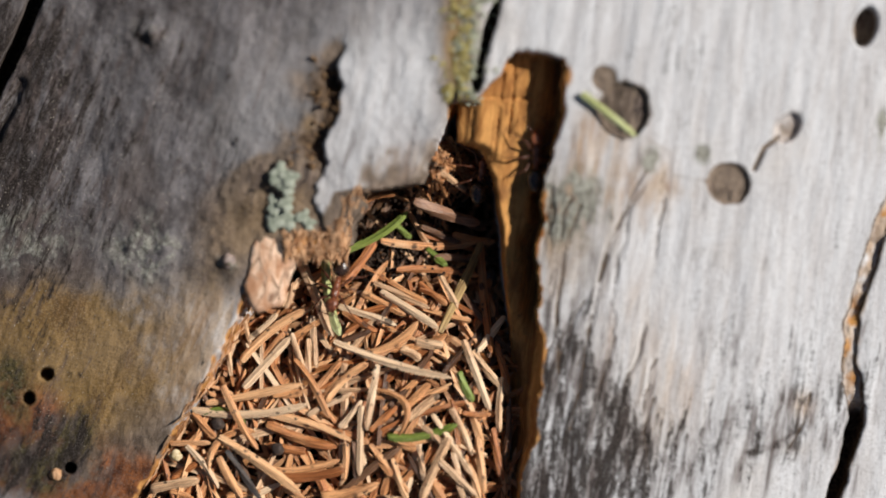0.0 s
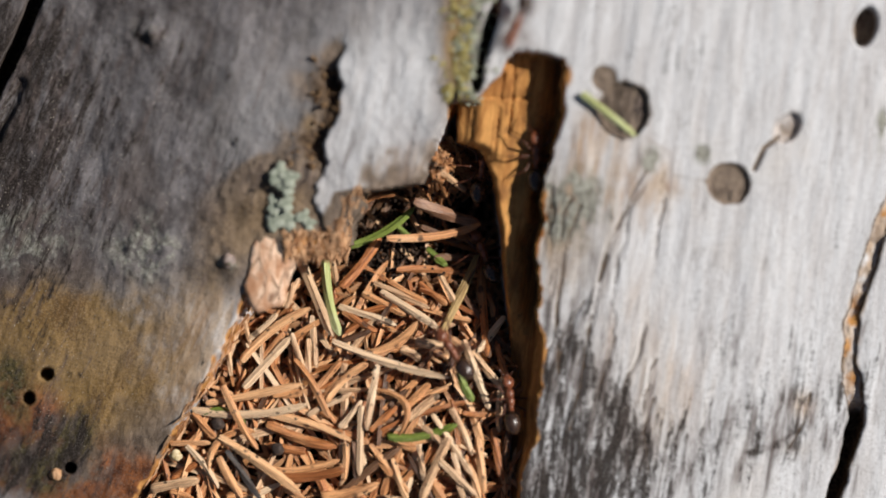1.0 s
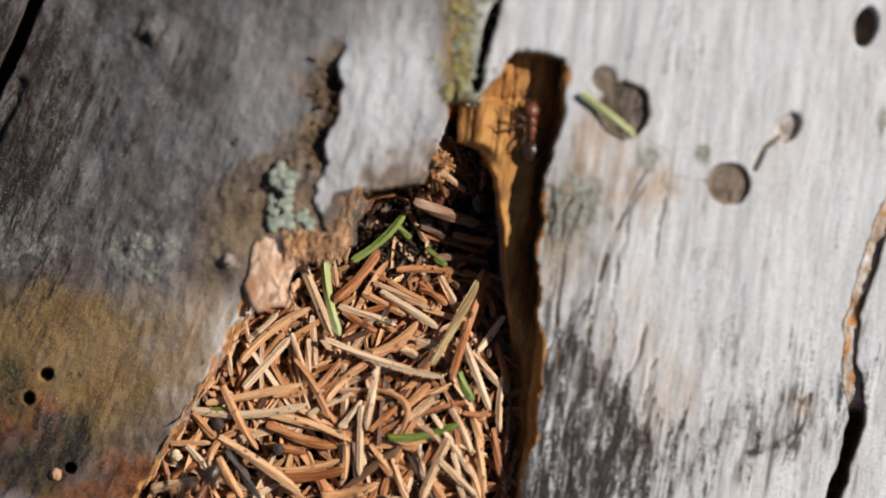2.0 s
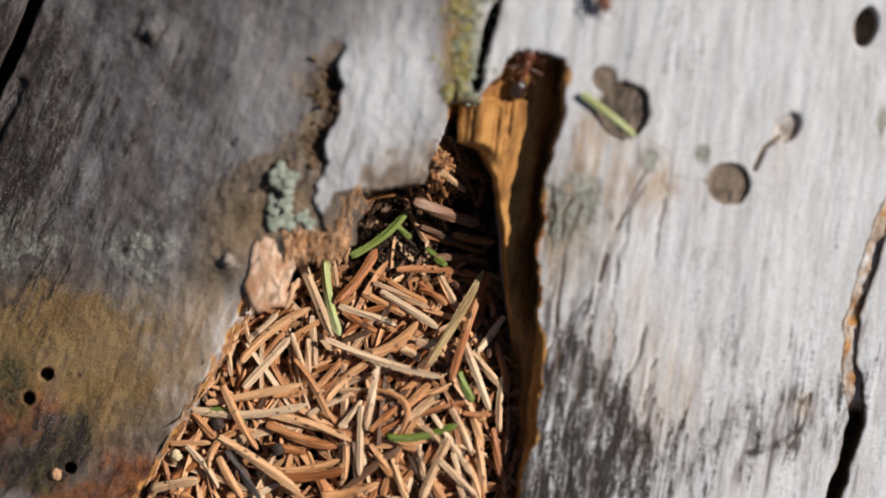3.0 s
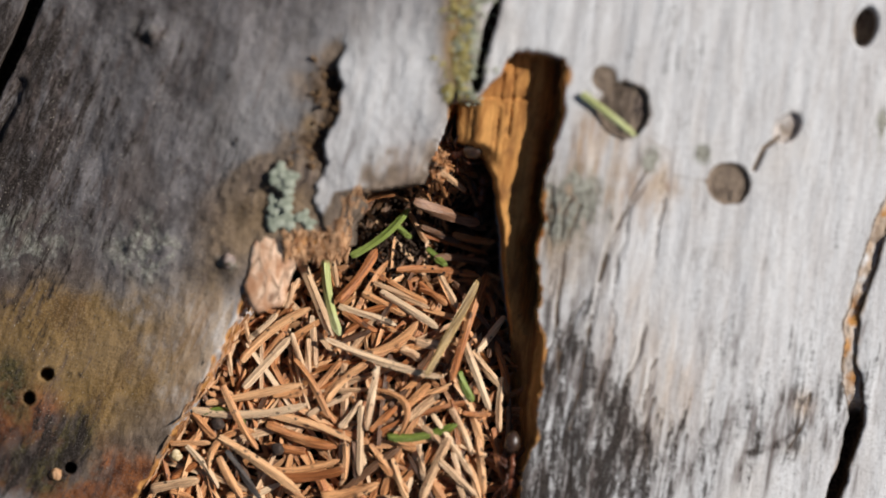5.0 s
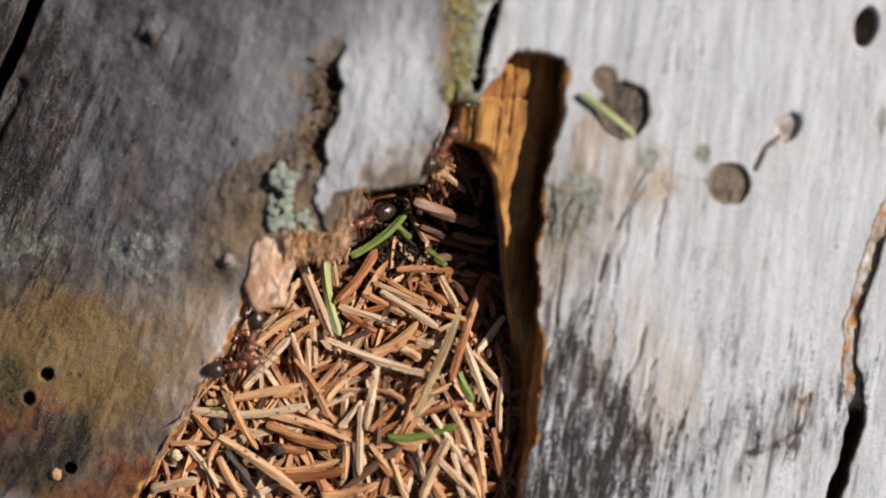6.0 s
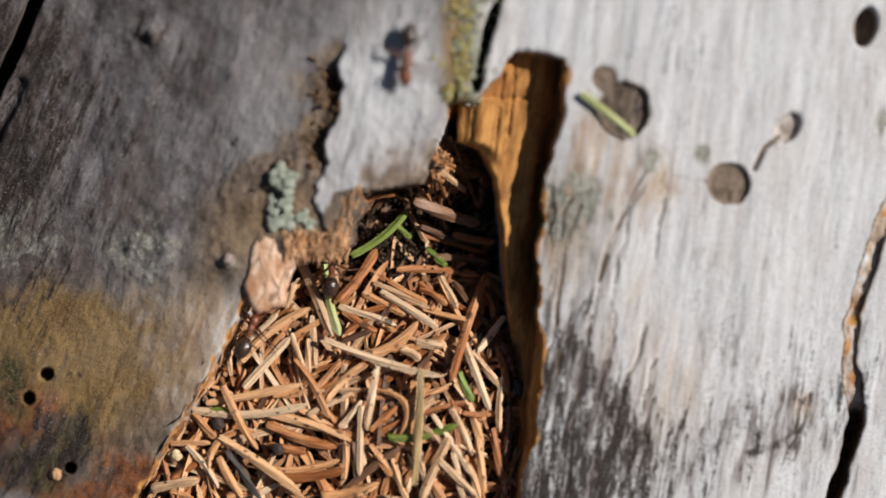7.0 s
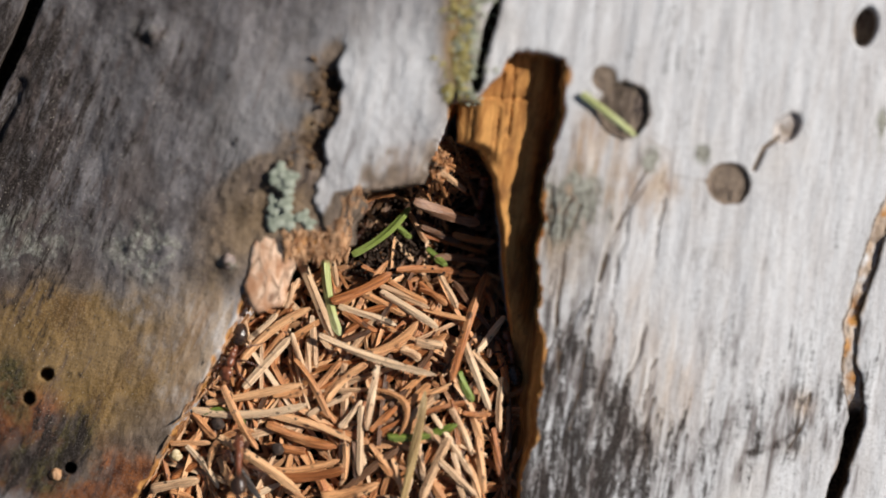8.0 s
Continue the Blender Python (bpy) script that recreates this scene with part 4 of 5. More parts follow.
needle(-5.38, -21.06, -2.88, -22.19, 0, 1.12, NEEDLE, 0.6)
needle(-2.75, -21.69, -2.00, -25.69, 0, 0.81, NEEDLE_PALE, 0.6)
needle(-12.88, -16.94, -8.25, -12.44, 0.4, 1.06, NEEDLE, 0.5)
needle(-14.00, -15.56, -11.38, -12.44, 0, 0.88, NEEDLE, 0.3)
needle(-11.50, -19.75, -8.88, -16.81, 0, 0.81, NEEDLE_PALE, 0.6)
needle(-14.94, -9.94, -15.00, -14.19, 0, 0.88, NEEDLE_PALE, 0.2)
needle(-20.56, -12.75, -17.62, -9.31, 0, 0.88, NEEDLE, 0.2)
needle(-11.50, -14.19, -14.00, -17.56, 0, 0.88, NEEDLE_RUST, 0.2)
needle(-3.06, -10.31, 0.12, -10.69, 0, 1.25, NEEDLE_PALE, 0.5)
needle(-16.58, -3.71, -17.52, -6.72, 0, 0.75, NEEDLE_PALE, 0.2)
needle(-22.24, -7.47, -21.23, -11.24, 0, 0.62, NEEDLE_PALE, 0.6)
needle(-23.88, -12.44, -22.75, -8.06, 0, 0.75, NEEDLE_PALE, 0.5)
needle(-23.50, -14.19, -24.00, -10.56, 0, 0.62, NEEDLE_PALE, 0.7)
needle(-26.50, -19.94, -28.88, -22.44, 0, 0.88, NEEDLE, 0.4)
needle(-15.25, -22.44, -19.62, -21.81, 0, 1.12, NEEDLE_RUST, 0.2)
needle(-14.00, -24.94, -12.75, -27.81, 0, 1.12, NEEDLE_RUST, 0.3)
needle(-17.75, -26.19, -15.25, -28.06, 0, 1.06, NEEDLE, 0.3)
needle(-10.25, -26.19, -8.38, -28.06, 0, 1.00, NEEDLE_RUST, 0.2)
needle(-1.50, -25.56, 0.38, -28.06, 0, 1.12, NEEDLE_RUST, 0.6)
needle(1.00, -22.44, 2.38, -27.69, 0, 1.00, NEEDLE_PALE, 0.6)
needle(2.88, -23.69, 4.12, -28.06, 0, 0.94, NEEDLE, 0.5)
needle(-5.88, -17.44, -4.00, -15.56, 0, 0.75, NEEDLE_DARK, 0.2)
needle(-19.62, -18.06, -17.75, -20.56, 0, 0.88, NEEDLE_RUST, 0.0)
needle(-23.38, -22.44, -21.50, -25.56, 0, 0.75, NEEDLE_DARK, 0.1)
needle(-7.79, -7.47, -10.93, -9.36, 0, 0.81, NEEDLE_RUST, 0.1)
needle(-9.04, -1.82, -5.90, -3.71, 0, 0.75, NEEDLE_RUST, 0.1)
needle(-1.19, -11.19, -2.75, -13.69, 0, 0.75, NEEDLE_DARK, 0.2)
needle(6.00, -9.94, 7.00, -15.56, 0, 0.81, NEEDLE_RUST, 0.1)
needle(4.44, -18.06, 6.00, -15.56, 0, 0.75, NEEDLE_RUST, 0.2)
needle(-27.12, -23.69, -30.25, -25.56, 0, 0.88, NEEDLE_RUST, 0.2)
needle(-30.25, -26.81, -27.44, -28.06, 0, 0.94, NEEDLE, 0.3)
needle(-24.00, -27.44, -20.25, -26.81, 0, 0.94, NEEDLE, 0.4)
needle(-4.75, -11.10, -2.40, -12.10, 0, 1.15, NEEDLE_PALE, 0.6)
needle(-9.30, 5.30, -5.20, 6.20, 0.2, 0.90, NEEDLE_RUST, 0.9)
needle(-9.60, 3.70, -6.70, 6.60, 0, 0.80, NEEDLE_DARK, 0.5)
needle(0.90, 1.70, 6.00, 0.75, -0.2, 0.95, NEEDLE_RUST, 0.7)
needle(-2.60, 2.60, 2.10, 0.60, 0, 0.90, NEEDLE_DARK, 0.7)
# dark brown here puts the brow's shadow into the needle's colour
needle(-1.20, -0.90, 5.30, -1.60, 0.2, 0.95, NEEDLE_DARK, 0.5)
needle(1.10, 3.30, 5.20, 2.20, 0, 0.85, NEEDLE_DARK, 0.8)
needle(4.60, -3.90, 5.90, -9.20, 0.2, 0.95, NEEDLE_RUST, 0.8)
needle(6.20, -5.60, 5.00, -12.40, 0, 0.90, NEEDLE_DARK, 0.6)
needle(5.90, -10.60, 7.10, -16.20, 0.2, 0.95, NEEDLE_RUST, 0.8)
needle(6.60, -14.20, 6.30, -20.30, -0.2, 0.90, NEEDLE_PALE, 0.7)
needle(7.20, -17.40, 6.90, -23.40, 0.2, 0.90, NEEDLE_DARK, 0.6)
needle(14.98, 16.76, 20.86, 12.16, 0.2, 0.95, NEEDLE_FADED, 0.0, "pale green spruce needle lying across a hole").location.z = TOP + 8.5 * MM
bowed_needle = needle(-12.88, -9.94, 0.12, -14.19, -0.5, 1.05, NEEDLE_PALE, 1.7, "long grey-brown spruce needle on top of the pile")
dragged_needle = needle(-1.82, -13.22, 4.72, -1.89, -0.2, 1.15, NEEDLE_OLIVE, 1.7, "olive-brown spruce needle dragged about by an ant")
shoved_needle = needle(-11.78, -5.92, -7.31, 0.06, -0.3, 1.25, NEEDLE_RUST, 0.9, "orange-brown spruce needle shoved about under the flake")
spotted_needle = needle(5.00, -2.45, 0.70, -15.00, -0.2, 1.15, NEEDLE_RUST, 1.2, "long spotted rust-brown spruce needle beside the wall")
carried_needle = needle(-7.05, 0.82, 3.84, 0.82, -0.5, 1.05, NEEDLE, 1.5, "spotted tan spruce needle pulled towards the cavity")
green_needle = needle(-10.96, -0.31, -3.90, 4.16, -0.4, 1.0, NEEDLE_GREEN, 1.3, "curved green spruce needle nudged by passing ants")
lower_needles()
litter()

# ---- small things on and in the log ----
def surface_at(x, y):
    return float(log_surface(np.array([x], float), np.array([y], float))[0][0])


def lobed_plate(name, outline, thick, dome, material, x, y, z, tilt=(0, 0), segments=40, seed=1):
    """A thin curled plate with a ragged outline; outline(angle) gives its radius in mm."""
    bm = bmesh.new()
    rings = 6
    top, bottom = [], []
    for side, store in ((1, top), (-1, bottom)):
        centre = bm.verts.new((0, 0, (dome + side * thick / 2) * MM))
        last = None
        for r in range(1, rings + 1):
            f = r / rings
            ring = []
            for k in range(segments):
                a = 2 * math.pi * k / segments
                rad = outline(a) * f
                p = Vector((rad * math.cos(a), rad * math.sin(a), 0))
                wave = 0.2 * thick * noise.noise(p * 1.1 + Vector((seed, 0, 0))) + 0.15 * thick * noise.noise(p * 2.7)
                edge_thin = thick * (1 - 0.6 * f ** 4)
                ring.append(bm.verts.new((p.x * MM, p.y * MM, (dome * (1 - f * f) + wave * 2 + side * edge_thin / 2) * MM)))
            if last is None:
                for k in range(segments):
                    t = (centre, ring[k], ring[(k + 1) % segments])
                    bm.faces.new(t if side > 0 else t[::-1])
            else:
                for k in range(segments):
                    q = (last[k], ring[k], ring[(k + 1) % segments], last[(k + 1) % segments])
                    bm.faces.new(q if side > 0 else q[::-1])
            last = ring
        store.extend(last)
    for k in range(segments):
        bm.faces.new((top[(k + 1) % segments], top[k], bottom[k], bottom[(k + 1) % segments]))
    for f in bm.faces:
        f.smooth = True
    ob = part(name, bm, material, None)
    ob.matrix_world = pose(x * MM, y * MM, TOP + z * MM, tilt[0], tilt[1], 0)
    return ob


def bark_flake():
    def outline(a):
        long_way = abs(math.sin(a + 0.25))
        return 2.35 + 2.15 * long_way ** 2 + 0.12 * math.sin(3 * a + 1) + 0.4 * math.sin(9 * a) * max(0, -math.sin(a)) ** 3 + 0.08 * math.sin(11 * a) * max(0, -math.sin(a))
    ob = lobed_plate("bark_flake", outline, 0.4, 0.2, BARK, -18.95, -2.35, surface_at(-21.63, -1.81) + 0.25, (2, -4), 48, 3)
    tagged(ob, "thin orange-brown flake of inner bark on the crevice's edge", "bark flake")


def leafy_lichen():
    base = new("lichen_tuft")
    base.matrix_world = pose(0, 0, TOP)
    for x, y, r, dz in ((-17.75, 8.05, 1.45, 0.2), (-16.75, 7.65, 1.20, 0.6), (-17.05, 6.75, 1.15, 0.9), (-18.25, 4.75, 1.30, 0.3),
                        (-17.15, 4.90, 1.05, 0.7), (-17.85, 3.35, 1.75, 0.6), (-18.55, 2.90, 1.10, 0.2), (-16.80, 3.10, 1.10, 0.3),
                        (-15.30, 3.45, 1.00, 0.0), (-14.60, 2.75, 0.80, 0.2)):
        phase = x * 3
        z = surface_at(x, y)
        lobe = lobed_plate("lobe", lambda a: r * (0.82 + 0.17 * math.sin(3 * a + phase) + 0.12 * math.sin(5 * a + 2 * phase) + 0.06 * math.sin(11 * a)),
                           0.12, 0.06, LICHEN, x, y, 0, (random.uniform(-5, 5), random.uniform(-6, 4)), 36, int(phase))
        lobe.location = (x * MM, y * MM, (z + 0.15 + 0.3 * dz) * MM)
        lobe.parent = base
    tagged(base, "pale grey-green leafy lichen tuft on the log", "lichen")


def pellet(name, x, y, z, r, material, label, category, squash=0.8, seed=0):
    bm = bmesh.new()
    bmesh.ops.create_icosphere(bm, subdivisions=3, radius=r * MM)
    for v in bm.verts:
        v.co *= 1 + 0.28 * noise.noise(v.co / (r * MM) * 1.4 + Vector((seed, 0, 0)))
        v.co.z *= squash
    for f in bm.faces:
        f.smooth = True
    ob = part(name, bm, material, None)
    ob.matrix_world = pose(x * MM, y * MM, TOP + z * MM)
    return tagged(ob, label, category)


ROTTEN = simple("rotten_wood", (0.06, 0.033, 0.02), (0.22, 0.14, 0.075), 1500, 0.9, 0.1)
RESIN = simple("dried_resin", (0.42, 0.30, 0.13), (0.70, 0.58, 0.36), 1500, 0.4, 0.5)
bark_flake()
leafy_lichen()


def on_pile(x, y, above):
    return float(pile_height(np.array(x), np.array(y))) + above


SEED = simple("seed_coat", (0.02, 0.014, 0.012), (0.08, 0.055, 0.042), 1800, 0.6, 0.35)
pellet("resin_lump", -29.69, -22.94, on_pile(-29.69, -22.94, 0.8), 0.68, RESIN, "cream-coloured lump of dried resin beside the needles", "resin", seed=2)
pellet("resin_lump", -43.30, -25.19, surface_at(-43.30, -25.19) - 0.1, 0.75, FRAYED, "tan lump of dried resin stuck on the log", "resin", seed=5)
pellet("seed", -18.31, -22.19, on_pile(-18.31, -22.19, 0.9), 0.72, SEED, "small round black seed among the needles", "seed", seed=3)
pellet("seed", -25.00, -19.44, on_pile(-25.00, -19.44, 0.6), 0.75, SEED, "small dull black seed half under needles", "seed", seed=7)
GALL = simple("brown_gall", (0.12, 0.09, 0.08), (0.34, 0.26, 0.225), 1500, 0.5, 0.4)
pellet("gall", -23.56, -1.31, surface_at(-23.56, -1.31) - 0.5, 0.85, GALL, "dark brown round gall stuck on the log", "gall", seed=9)


def splinter(rng, x, y, z, turn, length, width):
    """A thin tapering sliver of wood."""
    m = pose(x * MM, y * MM, TOP + z * MM, 0, 0, turn) @ pose(0, 0, 0, rng.uniform(0, 90), rng.uniform(-14, 14), 0)
    vs = []
    for s, w in ((-0.5, 1.0), (0.05, 0.9), (0.5, 0.15)):
        for cy, cz in ((1, 0), (0, 0.6), (-1, 0), (0, -0.6)):
            vs.append(m @ Vector((s * length, 0.5 * width * w * cy + 0.06 * length * s * s, 0.5 * width * w * cz)) * 1.0)
    fs = [(i + k, i + (k + 1) % 4, i + 4 + (k + 1) % 4, i + 4 + k) for i in (0, 4) for k in range(4)] + [(3, 2, 1, 0), (8, 9, 10, 11)]
    return vs, fs


def frayed_edges():
    """Ragged wood fibres on the tongue under the flake and along the crevice's bank."""
    rng = random.Random(21)
    tongue, bank = [], []
    xs = np.array([rng.uniform(-17.43, -10.48) for _ in range(420)])
    ys = np.array([rng.uniform(-1.30, 1.79) for _ in xs])
    ys2 = np.array([rng.uniform(-0.25, 6.56) for _ in range(90)])
    xs, ys = np.append(xs, edge(ys2, BANK) + np.array([rng.gauss(-0.3, 0.55) for _ in ys2])), np.append(ys, ys2)
    for x, y, z in zip(xs, ys, log_surface(xs, ys)[0]):
        z = max(z, 1.2 + 0.4 * y) + rng.uniform(-0.35, 0.2)
        tongue.append(splinter(rng, x, y, z, rng.gauss(-95, 20), rng.uniform(0.7, 2.0) * MM, rng.uniform(0.12, 0.42) * MM))
    ys = np.array([rng.uniform(-25.93, -3.65) for _ in range(140)])
    xs = edge(ys, BANK) + np.array([rng.gauss(1.0, 0.5) for _ in ys])
    for x, y, z in zip(xs, ys, log_surface(xs, ys)[0]):
        z = z + rng.uniform(-0.1, 0.35)
        bank.append(splinter(rng, x, y, z, rng.gauss(-118, 14), rng.uniform(1.0, 3.2) * MM, rng.uniform(0.2, 0.7) * MM))
    joined("wood_fibres", tongue, FRAYED, "frayed tan and orange wood fibres hanging under the flake", "wood fibres")
    joined("bank_splinters", bank, FRAYED, "thin orange splinters along the crevice's edge", "wood splinters")


def crust_lichen():
    rng = random.Random(33)
    yellow, green = [], []
    ys = np.array([rng.uniform(15.84, 28.52) for _ in range(300)])
    xs = np.interp(ys, [15.84, 28.52], [2.09, 2.96]) + np.array([rng.gauss(0, 1.1) for _ in ys])
    for x, y, z in zip(xs, ys, log_surface(xs, ys)[0]):
        if z < 3.2:
            continue
        vs, fs = crumb(rng, rng.uniform(0.10, 0.32) * MM)
        store = green if rng.random() < 0.25 or x > float(np.interp(y, [15.84, 28.52], [2.71, 3.20])) else yellow
        store.append(([Vector((v.x, v.y, 0.5 * v.z)) + Vector((x * MM, y * MM, TOP + (z + 0.05) * MM)) for v in vs], fs))
    joined("yellow_lichen", yellow, YELLOW_CRUST, "mustard-yellow crust lichen along a split in the log", "lichen")
    joined("green_lichen", green, GREEN_CRUST, "grey-green crust lichen along a split in the log", "lichen")


def rotten_crumbs():
    """Brown crumbs of rotten wood in the cleft beside the flake."""
    rng = random.Random(41)
    ys = np.array([rng.uniform(8.6, 20.79) for _ in range(70)])
    xs = edge(ys, FLAKE) - np.abs(np.array([rng.gauss(1.0, 1.1) for _ in ys]))
    lumps = []
    for x, y, z in zip(xs, ys, log_surface(xs, ys)[0]):
        vs, fs = crumb(rng, rng.uniform(0.10, 0.38) * MM)
        lumps.append(([v + Vector((x * MM, y * MM, TOP + (z - 0.05) * MM)) for v in vs], fs))
    joined("rotten_crumbs", lumps, ROTTEN, "reddish-brown crumbs of rotten wood in a cleft", "rotten wood")


frayed_edges()
crust_lichen()
rotten_crumbs()

# ---- wood ants ----
def blob(rx, ry, rz, seed=0, taper=0.0, segments=20):
    bm = bmesh.new()
    bmesh.ops.create_uvsphere(bm, u_segments=segments, v_segments=segments // 2 + 2, radius=1)
    for v in bm.verts:
        k = 1 + taper * v.co.x
        v.co = Vector((v.co.x * rx, v.co.y * ry * k, v.co.z * rz * k)) * MM
    for f in bm.faces:
        f.smooth = True
    return bm


def tube(bm, points, radii, sides=7):
    """A jointed limb through the points, in millimetres."""
    rings = []
    for i, p in enumerate(points):
        p = Vector(p)
        way = (Vector(points[min(i + 1, len(points) - 1)]) - Vector(points[max(i - 1, 0)])).normalized()
        side = way.cross(Vector((0.1, 0.2, 1))).normalized()
        up = side.cross(way)
        rings.append([bm.verts.new((p + (side * math.cos(2 * math.pi * k / sides) + up * math.sin(2 * math.pi * k / sides)) * radii[i]) * MM)
                      for k in range(sides)])
    for a, b in zip(rings, rings[1:]):
        for k in range(sides):
            bm.faces.new((a[k], a[(k + 1) % sides], b[(k + 1) % sides], b[k])).smooth = True
    bm.faces.new(rings[0][::-1])
    bm.faces.new(rings[-1])


LEG_ROOTS = ((1.05, 0.34, 42), (0.55, 0.38, -4), (0.05, 0.36, -42))  # x, y, splay in degrees


def build_ant():
    """A red and black wood ant, 7 mm long, that looks along x; its origin is under the thorax."""
    base = new("ant")
    head = part("head", blob(0.82, 0.74, 0.55, taper=-0.15), ANT_RED, base, "dark red-brown head")
    head.matrix_basis = pose(2.45 * MM, 0, 1.45 * MM, 0, 18, 0)
    for s in (-1, 1):
        eye = part("eye", blob(0.16, 0.08, 0.16, segments=10), ANT_DARK, head)
        eye.matrix_basis = pose(0.05 * MM, s * 0.68 * MM, 0.22 * MM)
        bm = bmesh.new()
        tube(bm, [(0.7, s * 0.32, -0.1), (1.0, s * 0.36, -0.15), (1.22, s * 0.12, -0.2)], (0.13, 0.11, 0.03))
        part("mandible", bm, ANT_LEG, head)
        bm = bmesh.new()
        tube(bm, [(0.55, s * 0.25, 0.15), (1.0, s * 0.85, 0.5), (1.3, s * 1.2, 0.6), (1.75, s * 1.25, 0.35), (2.5, s * 1.15, -0.2)],
             (0.06, 0.05, 0.065, 0.06, 0.05))
        part("antenna", bm, ANT_LEG, head)
    bm = blob(0.82, 0.50, 0.52, taper=0.18)
    for dx, dz, r in ((-0.75, 0.06, 0.46), (-1.25, -0.05, 0.36)):
        add = blob(r * 1.25, r, r, segments=14)
        me = bpy.data.meshes.new("piece")
        add.to_mesh(me)
        add.free()
        me.transform(pose(dx * MM, 0, dz * MM))
        bm.from_mesh(me)
        bpy.data.meshes.remove(me)
    thorax = part("thorax", bm, ANT_RED, base, "rust-red thorax")
    thorax.matrix_basis = pose(0.95 * MM, 0, 1.5 * MM)
    for f in thorax.data.polygons:
        f.use_smooth = True
    waist = part("waist_scale", blob(0.16, 0.34, 0.46, segments=12), ANT_RED, base)
    waist.matrix_basis = pose(-0.72 * MM, 0, 1.45 * MM, 0, -12, 0)
    gaster = part("gaster", blob(1.28, 0.96, 0.88, taper=0.12, segments=24), ANT_DARK, base, "glossy black abdomen")
    gaster.matrix_basis = pose(-2.2 * MM, 0, 1.5 * MM, 0, 8, 0)
    for s in (1, -1):
        for x, y, splay in LEG_ROOTS:
            bm = bmesh.new()
            tube(bm, [(0, 0, 0), (0.25, 0, -0.1), (1.45, 0, 0.65), (1.65, 0, 0.6), (2.6, 0, -0.75), (3.3, 0, -1.15)],
                 (0.16, 0.15, 0.13, 0.10, 0.075, 0.045))
            leg = part("leg", bm, ANT_LEG, base)
            leg.matrix_basis = pose(x * MM, s * y * MM, 1.2 * MM, 0, 0, s * (90 - splay))
    return tagged(base, "red and black wood ant crossing the litter", "ant", "wood ants")


def ground_for_ants(xs, ys):
    """Heights and normals, smoothed over an ant's own length."""
    k = 1.6
    px = np.stack([xs + d for d in (0, k, -k, 0, 0)])
    py = np.stack([ys + d for d in (0, 0, 0, k, -k)])
    z, _, kind = log_surface(px, py)
    z = np.where(kind == 2, pile_height(px, py) + 1.6, z)
    dx, dy = np.clip((z[1] - z[2]) / (2 * k), -0.7, 0.7), np.clip((z[3] - z[4]) / (2 * k), -0.7, 0.7)
    return 0.4 * z[0] + 0.6 * np.mean(z, 0), [Vector((-a, -b, 1)).normalized() for a, b in zip(dx, dy)]


def ant_rows(stops):
    """stops: seconds, x, y in mm, heading in degrees, depth below the surface in mm. Rows each tenth of a second."""
    rows, speeds = [], []
    heading = stops[0][3]
    unrolled = [list(stops[0])]
    for s in stops[1:]:
        turn = (s[3] - heading + 180) % 360 - 180
        heading += turn
        unrolled.append([s[0], s[1], s[2], heading, s[4]])
    ts = [s[0] for s in unrolled]
    times = np.arange(81) / 10
    xs, ys, turns, depths = (np.interp(times, ts, [s[c] for s in unrolled]) for c in (1, 2, 3, 4))
    heights, ups = ground_for_ants(xs, ys)
    last = None
    for k in range(81):
        t, x, y, a, d, z, up = k / 10, float(xs[k]), float(ys[k]), float(turns[k]), depths[k], heights[k], ups[k]
        if last:
            a = max(last[2] - 80, min(last[2] + 80, a))
        ahead = Vector((math.cos(radians(a)), math.sin(radians(a)), 0))
        ahead = (ahead - up * ahead.dot(up)).normalized()
        side = up.cross(ahead)
        m = Matrix((ahead, side, up)).transposed().to_4x4()
        m.translation = (x * MM, y * MM, TOP + (z - d) * MM)
        rows.append((t, m))
        speeds.append(0.0 if last is None else math.hypot(x - last[0], y - last[1]))
        last = (x, y, a)
    return rows, speeds


def move_ant(ant, stops, seed):
    rows, speeds = ant_rows(stops)
    walk(ant, rows)
    rng = random.Random(seed)
    legs = [o for o in ant.children if o.name.startswith("leg")]
    for i, leg in enumerate(legs):
        side = 1 if leg.matrix_basis.translation.y > 0 else -1
        root = leg.matrix_basis.copy()
        gait = 1 if i % 2 else -1
        keys = []
        for k in range(0, 81):
            lively = min(1.0, speeds[k] / 1.5)
            swing = 20 * lively * gait * (1 if k % 2 else -1) + rng.uniform(-3, 3)
            lift = 8 * lively * (1 if (k + i) % 2 else 0)
            keys.append((k / 10, root @ pose(0, 0, 0, 0, -lift, side * swing)))
        walk(leg, keys)


ANTS = [build_ant()]
for text in (
        "dark wood ant waiting in the black cavity",
        "red and black wood ant scurrying along the crevice's bank",
        "red and black wood ant scurrying along the crevice's bank",
        "red and black wood ant below the orange wall",
        "red and black wood ant crossing the needle pile",
        "dark wood ant coming out of the cavity",
        "red and black wood ant running over bleached wood",
        "red and black wood ant running over bleached wood",
        "red and black wood ant climbing past the lichen",
        "red and black wood ant running over bleached wood",
        "red and black wood ant crossing the needle pile"):
    ANTS.append(tagged(copy_thing(ANTS[0], pose(0, 0, 0)), text))
tagged(ANTS[0], "red and black wood ant resting in the orange groove")


